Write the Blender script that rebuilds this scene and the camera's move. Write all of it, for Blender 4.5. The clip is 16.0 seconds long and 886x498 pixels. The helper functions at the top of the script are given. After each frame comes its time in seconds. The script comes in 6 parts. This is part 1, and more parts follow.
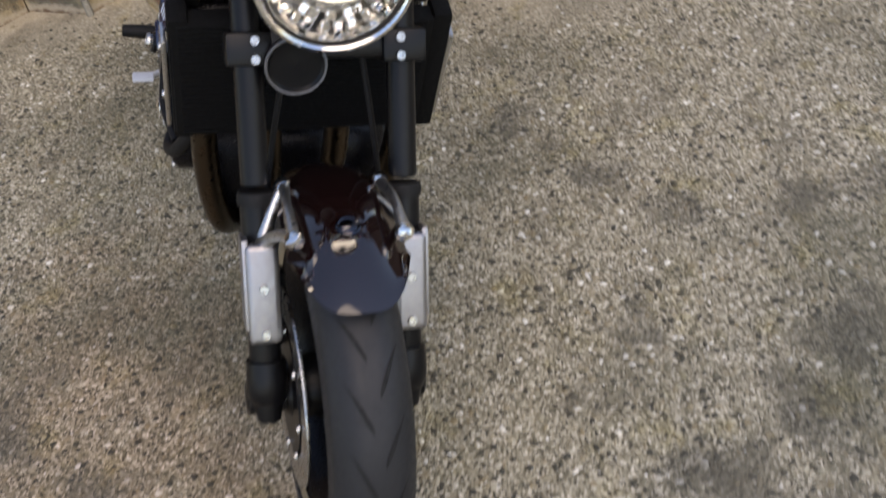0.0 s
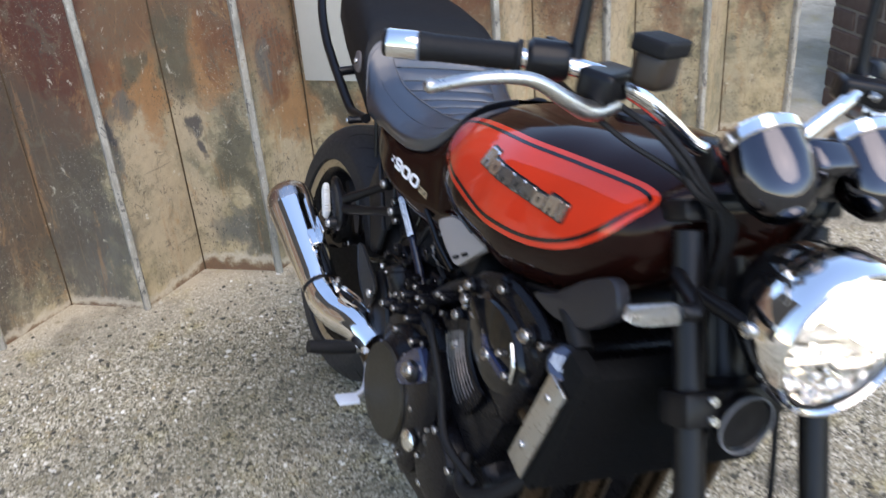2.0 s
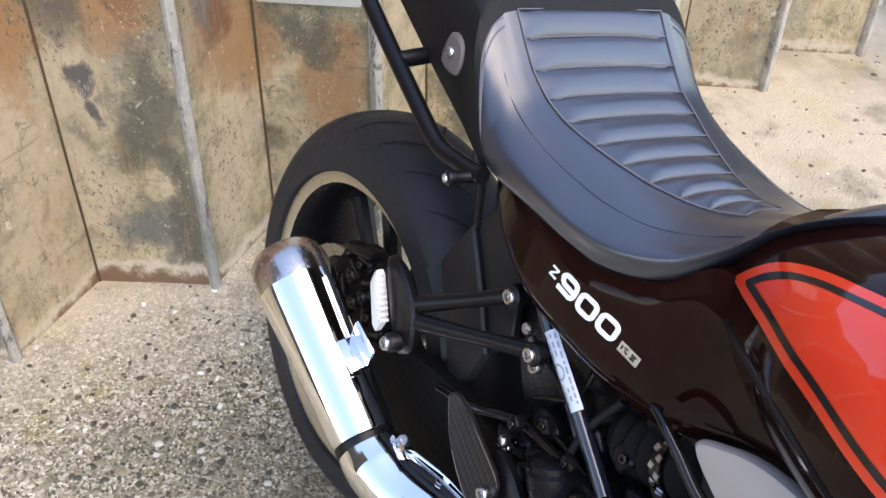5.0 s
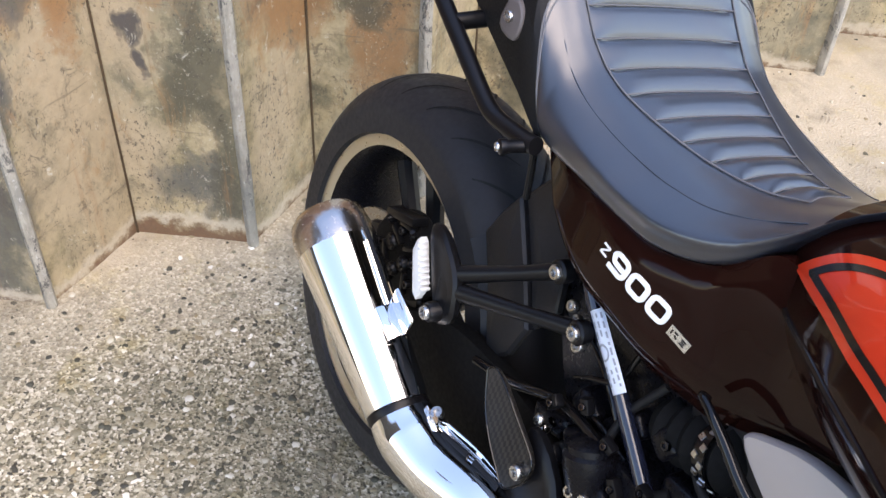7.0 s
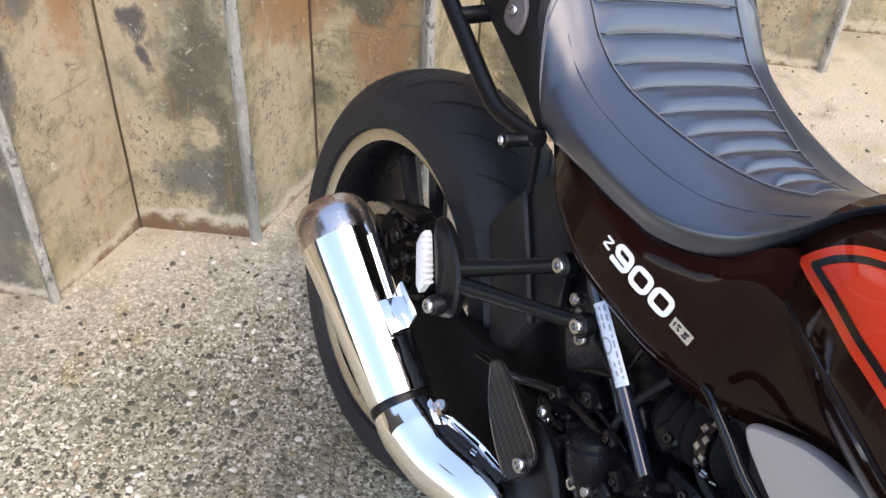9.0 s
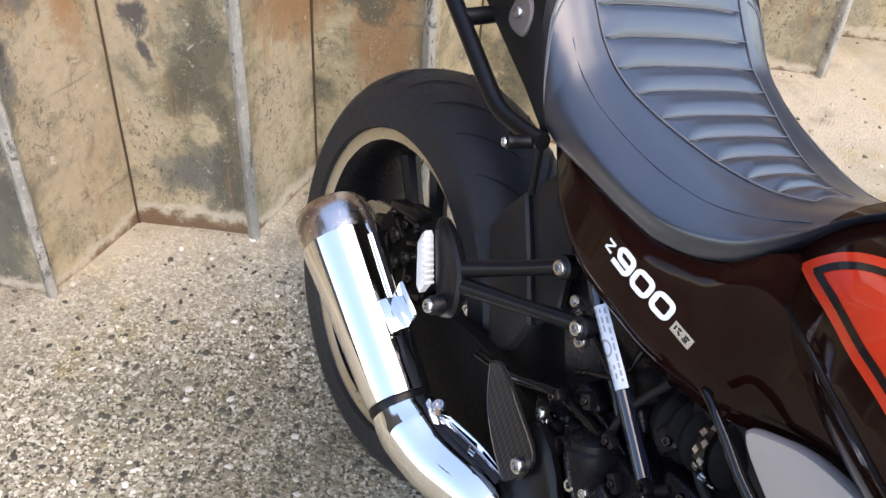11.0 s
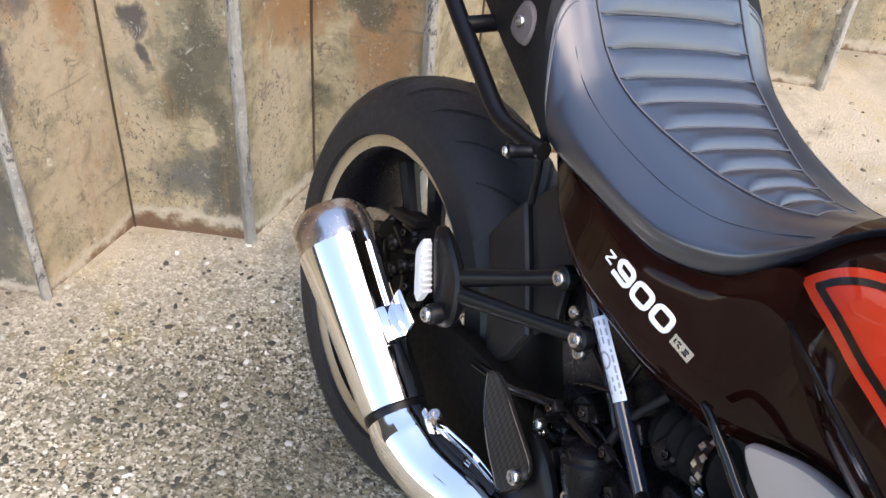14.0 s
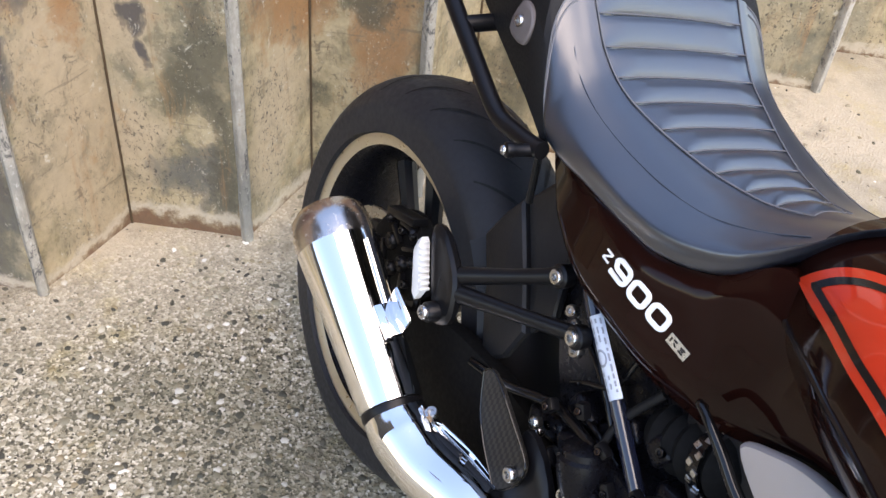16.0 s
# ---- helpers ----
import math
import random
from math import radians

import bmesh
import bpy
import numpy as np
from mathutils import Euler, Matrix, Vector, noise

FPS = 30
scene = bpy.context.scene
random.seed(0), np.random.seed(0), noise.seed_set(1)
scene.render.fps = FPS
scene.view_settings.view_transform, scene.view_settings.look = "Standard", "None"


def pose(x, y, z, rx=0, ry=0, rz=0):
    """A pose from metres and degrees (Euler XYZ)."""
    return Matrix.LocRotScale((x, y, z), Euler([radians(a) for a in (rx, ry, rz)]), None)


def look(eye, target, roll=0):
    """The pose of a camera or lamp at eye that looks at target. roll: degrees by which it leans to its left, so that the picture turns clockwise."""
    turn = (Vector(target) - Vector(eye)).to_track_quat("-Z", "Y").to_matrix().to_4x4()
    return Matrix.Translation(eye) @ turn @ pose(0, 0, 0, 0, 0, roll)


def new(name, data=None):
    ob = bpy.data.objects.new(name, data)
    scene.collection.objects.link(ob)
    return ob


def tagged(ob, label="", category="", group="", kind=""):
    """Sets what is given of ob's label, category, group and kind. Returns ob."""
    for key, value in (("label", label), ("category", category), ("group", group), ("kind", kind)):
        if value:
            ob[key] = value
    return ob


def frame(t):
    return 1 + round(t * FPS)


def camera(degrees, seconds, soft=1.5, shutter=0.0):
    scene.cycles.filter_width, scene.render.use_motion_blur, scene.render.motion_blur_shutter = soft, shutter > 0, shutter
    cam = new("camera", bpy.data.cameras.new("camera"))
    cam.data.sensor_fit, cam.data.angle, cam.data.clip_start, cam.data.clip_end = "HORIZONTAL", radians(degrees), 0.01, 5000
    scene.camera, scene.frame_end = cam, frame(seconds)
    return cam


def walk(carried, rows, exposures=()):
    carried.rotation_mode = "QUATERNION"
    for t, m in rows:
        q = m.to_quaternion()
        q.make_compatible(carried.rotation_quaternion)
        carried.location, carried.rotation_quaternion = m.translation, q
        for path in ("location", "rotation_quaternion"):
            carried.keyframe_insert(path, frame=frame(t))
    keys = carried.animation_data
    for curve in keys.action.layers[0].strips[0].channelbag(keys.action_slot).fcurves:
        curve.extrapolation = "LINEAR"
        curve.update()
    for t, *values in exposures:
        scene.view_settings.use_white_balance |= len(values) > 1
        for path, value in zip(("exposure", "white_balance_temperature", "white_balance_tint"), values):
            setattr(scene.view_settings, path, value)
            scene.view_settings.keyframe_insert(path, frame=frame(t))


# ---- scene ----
cam = camera(46.6, 16.0, soft=1.45, shutter=0.55)
PATH = [
    (0, (2.52, 0.1696, 1.4496), (1.6398, 0.2617, 0.6392), -12.00),
    (0.5, (2.6199, -0.018, 1.4727), (1.7579, 0.1432, 0.6536), -11.41),
    (1, (2.5351, -0.3169, 1.5258), (1.5928, -0.0211, 0.8442), -8.10),
    (1.5, (2.3912, -0.5062, 1.6102), (1.4284, -0.1485, 0.9896), -5.70),
    (2, (2.1034, -0.5193, 1.6054), (1.1436, -0.1488, 0.9878), -4.58),
    (2.5, (1.7978, -0.565, 1.5583), (0.89, -0.1459, 0.8948), -4.41),
    (3, (1.5117, -0.5905, 1.5129), (0.6615, -0.1437, 0.7935), -4.83),
    (3.5, (1.2749, -0.5019, 1.462), (0.4416, -0.0671, 0.716), -0.21),
    (4, (1.1109, -0.4538, 1.445), (0.2846, -0.0276, 0.6863), -0.26),
    (4.2, (1.0558, -0.4484, 1.4404), (0.2649, 0.0179, 0.6677), -0.56),
    (6.5, (0.9674, -0.4346, 1.4071), (0.2074, 0.0074, 0.5903), 3.06),
    (7, (0.9659, -0.4384, 1.4049), (0.2023, -0.0075, 0.5856), 3.04),
    (7.5, (0.9664, -0.4383, 1.404), (0.2028, -0.0044, 0.5862), 3.50),
    (8, (0.9661, -0.4446, 1.4027), (0.1902, -0.0334, 0.5849), 2.72),
    (8.5, (0.9697, -0.4453, 1.4064), (0.2014, -0.0191, 0.5891), 3.24),
    (9, (0.9714, -0.4442, 1.4037), (0.208, -0.0149, 0.5833), 3.10),
    (11.5, (0.9649, -0.4523, 1.4065), (0.2053, -0.0184, 0.585), 4.49),
    (12, (0.9562, -0.4491, 1.4015), (0.1939, -0.0215, 0.5793), 4.29),
    (12.5, (0.9564, -0.4492, 1.4019), (0.1942, -0.0123, 0.5845), 4.77),
    (13, (0.9618, -0.4519, 1.4052), (0.195, -0.0145, 0.5924), 4.82),
    (13.5, (0.9638, -0.4542, 1.4054), (0.2001, -0.022, 0.5869), 4.64),
    (14, (0.9601, -0.4516, 1.403), (0.1989, -0.0094, 0.5875), 5.26),
    (14.5, (0.9616, -0.4543, 1.405), (0.2015, -0.0073, 0.5911), 5.92),
    (15, (0.9618, -0.4557, 1.4049), (0.2008, -0.0064, 0.5931), 6.15),
    (15.5, (0.9621, -0.4559, 1.4043), (0.1989, -0.0107, 0.5923), 5.99),
    (16, (0.963, -0.4563, 1.4049), (0.2046, -0.0093, 0.5895), 5.89),
]
walk(cam, [(t, look(eye, target, roll)) for t, eye, target, roll in PATH],
     [(0.0, 1.08, 8650, 19), (0.5, 1.68, 8000, 18), (1.0, 1.68, 7450, 16), (1.6, 1.50, 7450, 15), (2.5, 2.06, 7550, 16), (3.2, 2.12, 7650, 16), (4.2, 2.14, 7800, 18), (6.5, 2.12, 8050, 19), (16.0, 2.12, 8100, 19)])

# ---- daylight: sun veiled by a white cloud high ahead of the bike, blue sky ----
SUN_AZ, SUN_EL = radians(10), radians(56)      # azimuth from +x towards +y
world = bpy.data.worlds.new("sky")
scene.world = world
world.use_nodes = True
wn = world.node_tree
sky = wn.nodes.new("ShaderNodeTexSky")
sky.sky_type, sky.sun_disc = "NISHITA", False
sky.sun_elevation, sky.sun_rotation = SUN_EL, radians(90) - SUN_AZ
sky.air_density, sky.dust_density, sky.ozone_density = 1.0, 0.3, 4.0
wn.nodes["Background"].inputs["Strength"].default_value = 0.15
wn.links.new(sky.outputs[0], wn.nodes["Background"].inputs["Color"])
sun = new("sun", bpy.data.lights.new("sun", "SUN"))
sun.data.energy, sun.data.angle, sun.data.color = 0.80, radians(58), (1.0, 0.945, 0.86)
sun.matrix_world = look((0, 0, 0), (-math.cos(SUN_AZ) * math.cos(SUN_EL), -math.sin(SUN_AZ) * math.cos(SUN_EL), -math.sin(SUN_EL)))


# ---- materials ----
class Mat:
    """A small wrapper to write node materials briefly."""

    def __init__(self, name):
        self.m = bpy.data.materials.new(name)
        self.m.use_nodes = True
        self.t = self.m.node_tree
        self.b = self.t.nodes["Principled BSDF"]

    def node(self, kind, **kw):
        n = self.t.nodes.new(kind)
        for k, v in kw.items():
            n.inputs[k.replace("_", " ")].default_value = v
        return n

    def link(self, a, b):
        self.t.links.new(a, b)
        return self

    def coord(self, scale=(1, 1, 1)):
        c, mp = self.t.nodes.new("ShaderNodeTexCoord"), self.t.nodes.new("ShaderNodeMapping")
        mp.inputs["Scale"].default_value = scale
        self.link(c.outputs["Object"], mp.inputs["Vector"])
        return mp.outputs[0]

    def noise(self, scale, detail=4.0, rough=0.55, stretch=(1, 1, 1), warp=0.0):
        n = self.node("ShaderNodeTexNoise", Scale=scale, Detail=detail, Roughness=rough, Distortion=warp)
        self.link(self.coord(stretch), n.inputs["Vector"])
        return n.outputs["Fac"]

    def ramp(self, fac, stops, const=False):
        r = self.t.nodes.new("ShaderNodeValToRGB")
        e = r.color_ramp.elements
        while len(e) < len(stops):
            e.new(0.5)
        for el, (p, c) in zip(e, stops):
            el.position = p
            el.color = (*c, 1) if len(c) == 3 else c
        if const:
            r.color_ramp.interpolation = "CONSTANT"
        self.link(fac, r.inputs[0])
        return r.outputs[0]

    def mix(self, fac, a, b, mode="MIX"):
        n = self.t.nodes.new("ShaderNodeMix")
        n.data_type, n.blend_type = "RGBA", mode
        for s, v in ((n.inputs[0], fac), (n.inputs[6], a), (n.inputs[7], b)):
            if isinstance(v, (int, float)):
                s.default_value = v
            elif isinstance(v, tuple):
                s.default_value = (*v, 1)
            else:
                self.link(v, s)
        return n.outputs[2]

    def math(self, op, a, b=0.0, clamp=False):
        n = self.t.nodes.new("ShaderNodeMath")
        n.operation, n.use_clamp = op, clamp
        for s, v in ((n.inputs[0], a), (n.inputs[1], b)):
            if isinstance(v, (int, float)):
                s.default_value = v
            else:
                self.link(v, s)
        return n.outputs[0]

    def set(self, color=None, rough=None, metal=None, bump=None, strength=0.3, distance=0.002, coat=None, ior=None):
        for key, v in (("Base Color", color), ("Roughness", rough), ("Metallic", metal), ("Coat Weight", coat), ("IOR", ior)):
            if v is None:
                continue
            s = self.b.inputs[key]
            if isinstance(v, (int, float)):
                s.default_value = v
            elif isinstance(v, tuple):
                s.default_value = (*v, 1)
            else:
                self.link(v, s)
        if bump is not None:
            n = self.node("ShaderNodeBump", Strength=strength, Distance=distance)
            self.link(bump, n.inputs["Height"])
            self.link(n.outputs[0], self.b.inputs["Normal"])
        return self


def gloss_paint(name, c1, c2, rough=0.12, spec=0.5):
    a = Mat(name)
    a.b.inputs["Specular IOR Level"].default_value = spec
    n = a.noise(9.0, 3)
    a.set(a.mix(n, c1, c2), a.ramp(a.noise(40, 3), [(0.3, (rough * 0.7,) * 3), (0.75, (rough * 1.5,) * 3)]), 0.0)
    return a.m


def worn_metal(name, c1, c2, rough, metal=1.0, grain=90, bump=0.05):
    a = Mat(name)
    n = a.noise(grain, 5)
    a.set(a.mix(a.noise(7, 4), c1, c2), a.ramp(n, [(0.25, (rough * 0.6,) * 3), (0.8, (min(1, rough * 1.5),) * 3)]), metal,
          bump=n, strength=bump, distance=0.0008)
    return a.m


def satin(name, c1, c2, rough, grain=160, bump=0.15, spec=0.5):
    a = Mat(name)
    n = a.noise(grain, 4)
    a.set(a.mix(a.noise(11, 4), c1, c2), a.ramp(n, [(0.2, (rough * 0.8,) * 3), (0.8, (min(1, rough * 1.25),) * 3)]), 0.0,
          bump=n, strength=bump, distance=0.0006)
    a.b.inputs["Specular IOR Level"].default_value = spec
    return a.m


M_BROWN = gloss_paint("dark_brown_metallic_paint", (0.0095, 0.0025, 0.0017), (0.0150, 0.0038, 0.0026), 0.07, 0.17)
M_FENDER = gloss_paint("dark_brown_fender_paint", (0.006, 0.0026, 0.0026), (0.009, 0.0034, 0.0032), 0.04, 1.0)
M_RED = gloss_paint("orange_red_paint", (0.62, 0.035, 0.012), (0.70, 0.045, 0.016), 0.05, 0.6)
M_STRIPE = gloss_paint("black_stripe_paint", (0.006, 0.005, 0.005), (0.010, 0.008, 0.008))
M_GBLACK = gloss_paint("gloss_black", (0.003, 0.003, 0.0035), (0.006, 0.006, 0.0065), 0.08, 0.38)
M_POLISH = worn_metal("polished_alloy", (0.72, 0.72, 0.70), (0.80, 0.80, 0.78), 0.22, 1, 150, 0.08)
M_FENCE = satin("dark_timber", (0.030, 0.024, 0.018), (0.055, 0.044, 0.034), 0.85, 40, 0.5)
M_BLACK = satin("satin_black_metal", (0.0035, 0.0035, 0.0042), (0.0065, 0.0065, 0.0075), 0.32, 160, 0.15, 0.24)
M_ENGINE = satin("black_engine_casting", (0.003, 0.003, 0.004), (0.006, 0.006, 0.008), 0.28, 260, 0.3, 0.19)
M_COVER = satin("olive_clutch_cover", (0.027, 0.023, 0.016), (0.037, 0.032, 0.022), 0.5, 260, 0.2, 0.3)
M_PLASTIC = satin("black_grained_plastic", (0.0065, 0.007, 0.0085), (0.011, 0.0115, 0.0135), 0.45, 420, 0.35, 0.32)
# black shroud plastic, tinted slate to imitate reflected sky
M_SHROUD = satin("sky_tinted_black_plastic", (0.011, 0.012, 0.016), (0.016, 0.017, 0.022), 0.34, 420, 0.25, 0.42)
M_GUARD = worn_metal("dull_silver_casting", (0.34, 0.33, 0.34), (0.42, 0.41, 0.42), 0.42, 1, 150, 0.2)
M_PEG = satin("bare_silver_peg", (0.60, 0.60, 0.58), (0.70, 0.70, 0.68), 0.35, 200, 0.1)
M_EMBLEM = worn_metal("silver_emblem", (0.74, 0.74, 0.74), (0.82, 0.82, 0.82), 0.16, 1, 200, 0.03)
M_MATT = satin("matt_black_core", (0.003, 0.003, 0.003), (0.005, 0.005, 0.005), 0.8, 160, 0.1, 0.15)
M_RUBBER = satin("tyre_rubber", (0.011, 0.0115, 0.013), (0.021, 0.0215, 0.024), 0.55, 120, 0.35, 0.36)
M_FLUID = satin("smoky_brown_plastic", (0.020, 0.013, 0.008), (0.034, 0.022, 0.013), 0.35, 200, 0.1, 0.4)
M_GRIP = satin("grip_rubber", (0.0045, 0.0045, 0.005), (0.009, 0.009, 0.0095), 0.6, 300, 0.4, 0.25)
M_GROOVE = satin("tread_groove_rubber", (0.003, 0.003, 0.003), (0.005, 0.005, 0.005), 0.9)
M_CHROME = worn_metal("chrome", (0.86, 0.85, 0.83), (0.90, 0.89, 0.87), 0.055, 1, 60, 0.01)
M_BRUSHED = worn_metal("brushed_stainless_cap", (0.56, 0.52, 0.48), (0.66, 0.62, 0.58), 0.22, 1, 120, 0.05)
M_ALU = worn_metal("silver_cast_aluminium", (0.50, 0.50, 0.49), (0.60, 0.60, 0.58), 0.34, 1, 150, 0.15)
M_SILVER = satin("silver_paint", (0.35, 0.305, 0.275), (0.41, 0.36, 0.325), 0.38, 300, 0.08, 0.35)
M_BOLT = worn_metal("steel_bolt", (0.42, 0.42, 0.42), (0.55, 0.55, 0.54), 0.28)
M_RIM = worn_metal("pale_gold_rim_lip", (0.56, 0.52, 0.43), (0.64, 0.60, 0.50), 0.36)
M_DISC = worn_metal("brake_disc_steel", (0.40, 0.39, 0.38), (0.50, 0.49, 0.47), 0.30)
M_HEADER = worn_metal("bronzed_exhaust_steel", (0.055, 0.042, 0.031), (0.105, 0.078, 0.055), 0.32)
M_DARKCHROME = worn_metal("dark_chrome", (0.075, 0.075, 0.085), (0.10, 0.10, 0.11), 0.06, 1, 60, 0.01)
M_GREYMET = worn_metal("fin_edge_alloy", (0.24, 0.22, 0.205), (0.34, 0.315, 0.295), 0.42)
M_WHITE = satin("white_decal", (0.80, 0.80, 0.80), (0.84, 0.84, 0.84), 0.3)
M_LABEL = satin("silver_blue_sticker", (0.50, 0.56, 0.64), (0.62, 0.66, 0.72), 0.3)
M_LABELINK = satin("grey_sticker_print", (0.20, 0.22, 0.26), (0.26, 0.28, 0.32), 0.4)
# black tube; its blue base colour imitates the sky's highlight along it
M_SKYPIPE = gloss_paint("sky_tinted_black_tube", (0.008, 0.010, 0.020), (0.011, 0.014, 0.027), 0.10, 0.8)
# gloss black parts; the blue sky they mirror is put into the base colour
M_SKYBLACK = gloss_paint("sky_tinted_gloss_black", (0.012, 0.018, 0.046), (0.017, 0.025, 0.060), 0.14, 0.8)
M_PAD = satin("matt_black_vinyl", (0.0035, 0.0034, 0.0036), (0.0065, 0.0062, 0.0064), 0.6, 420, 0.3, 0.25)
M_PLATE = satin("dull_brown_grey_metal", (0.085, 0.072, 0.070), (0.13, 0.112, 0.108), 0.45, 200, 0.1)
M_SEAM = satin("dark_brown_fold_line", (0.040, 0.026, 0.014), (0.11, 0.070, 0.035), 0.9, 60, 0.4)
M_THREAD = satin("grey_stitching", (0.085, 0.085, 0.09), (0.15, 0.15, 0.155), 0.8)


def leather():
    a = Mat("black_seat_vinyl")
    v = a.node("ShaderNodeTexVoronoi", Scale=620.0)
    a.link(a.coord(), v.inputs["Vector"])
    big = a.noise(10, 4)
    # the vinyl is black; the blue in its base stands for sky sheen
    a.set(a.mix(big, (0.006, 0.0095, 0.0165), (0.010, 0.0155, 0.0255)), a.ramp(a.noise(24, 4), [(0.3, (0.33,) * 3), (0.7, (0.42,) * 3)]), 0.0,
          bump=v.outputs["Distance"], strength=0.07, distance=0.0005, coat=0.85)
    a.b.inputs["Coat Roughness"].default_value = 0.32
    a.b.inputs["Specular IOR Level"].default_value = 0.95
    return a.m


def carbon():
    a = Mat("carbon_weave")
    c = a.node("ShaderNodeTexChecker", Scale=260.0)
    c.inputs["Color1"].default_value, c.inputs["Color2"].default_value = (0.006, 0.006, 0.006, 1), (0.030, 0.027, 0.023, 1)
    twill = a.coord((1, 1, 0.45))
    twill.node.inputs["Rotation"].default_value = (0, radians(32), 0)
    a.link(twill, c.inputs["Vector"])
    a.set(c.outputs[0], 0.42, 0.0)
    a.b.inputs["Specular IOR Level"].default_value = 0.28
    return a.m


RUST, ORANGE, OLIVE, SLATE, CREAM, SOOT, GRIME, UMBER, OXIDE = (0.125, 0.047, 0.021), (0.30, 0.150, 0.060), (0.088, 0.079, 0.050), (0.105, 0.103, 0.090), (0.425, 0.330, 0.212), (0.035, 0.036, 0.042), (0.078, 0.060, 0.043), (0.150, 0.088, 0.048), (0.078, 0.023, 0.013)
# the piling's own patches: y, z, half width, half height, colour
PATCHES = [(-0.30, 0.16, 0.13, 0.30, CREAM), (-0.32, 0.42, 0.10, 0.13, CREAM), (-0.20, 0.47, 0.05, 0.11, CREAM), (0.06, 0.22, 0.09, 0.15, CREAM), (-0.19, 0.22, 0.05, 0.10, CREAM),
           (-0.29, 0.56, 0.05, 0.16, ORANGE), (-0.11, 0.66, 0.09, 0.17, ORANGE), (0.10, 0.45, 0.10, 0.14, ORANGE), (-0.52, 0.52, 0.09, 0.10, ORANGE), (-0.70, 0.42, 0.10, 0.30, ORANGE),
           (-0.36, 0.62, 0.05, 0.12, ORANGE), (-0.405, 0.44, 0.028, 0.11, SLATE), (-0.55, 0.10, 0.13, 0.20, SLATE), (-0.48, 0.24, 0.05, 0.20, OLIVE), (-0.62, 0.62, 0.20, 0.24, RUST), (-0.50, 0.80, 0.17, 0.34, RUST), (-0.72, 0.80, 0.16, 0.40, RUST), (-0.95, 0.60, 0.16, 0.40, RUST), (-0.08, 0.80, 0.08, 0.22, RUST), (0.08, 0.62, 0.07, 0.16, RUST), (0.27, 0.38, 0.07, 0.14, ORANGE), (0.25, 0.85, 0.08, 0.22, RUST), (0.63, 0.85, 0.095, 0.42, RUST), (1.00, 0.80, 0.095, 0.45, RUST), (1.37, 0.80, 0.095, 0.45, RUST), (1.72, 0.80, 0.095, 0.45, RUST), (0.62, 0.22, 0.07, 0.16, OLIVE), (0.43, 0.70, 0.06, 0.5, CREAM), (0.805, 0.70, 0.06, 0.5, CREAM), (1.175, 0.70, 0.06, 0.5, CREAM), (1.55, 0.70, 0.06, 0.5, CREAM),
           (-0.075, 0.40, 0.05, 0.16, OLIVE), (-0.12, 0.36, 0.045, 0.09, OLIVE), (-0.20, 0.72, 0.05, 0.18, OLIVE), (-0.32, 0.68, 0.045, 0.05, OLIVE), (0.23, 0.47, 0.06, 0.07, OLIVE), (0.05, 0.62, 0.035, 0.09, SLATE),
           (-0.50, 0.43, 0.09, 0.06, OLIVE), (-0.52, 0.24, 0.11, 0.17, SLATE), (-0.105, 0.15, 0.075, 0.085, SLATE), (-0.065, 0.20, 0.04, 0.17, OLIVE), (-0.37, 0.58, 0.025, 0.09, SLATE), (-0.178, 0.445, 0.018, 0.05, SOOT), (-0.40, 0.50, 0.014, 0.10, SOOT),
           (-0.62, 0.42, 0.20, 0.42, GRIME), (-0.85, 0.30, 0.17, 0.50, GRIME), (-0.62, 0.95, 0.22, 0.24, OXIDE), (-0.50, 0.80, 0.10, 0.13, OXIDE), (-0.86, 0.86, 0.16, 0.30, OXIDE), (-0.33, 0.85, 0.12, 0.13, UMBER), (-0.13, 0.88, 0.12, 0.15, UMBER)]


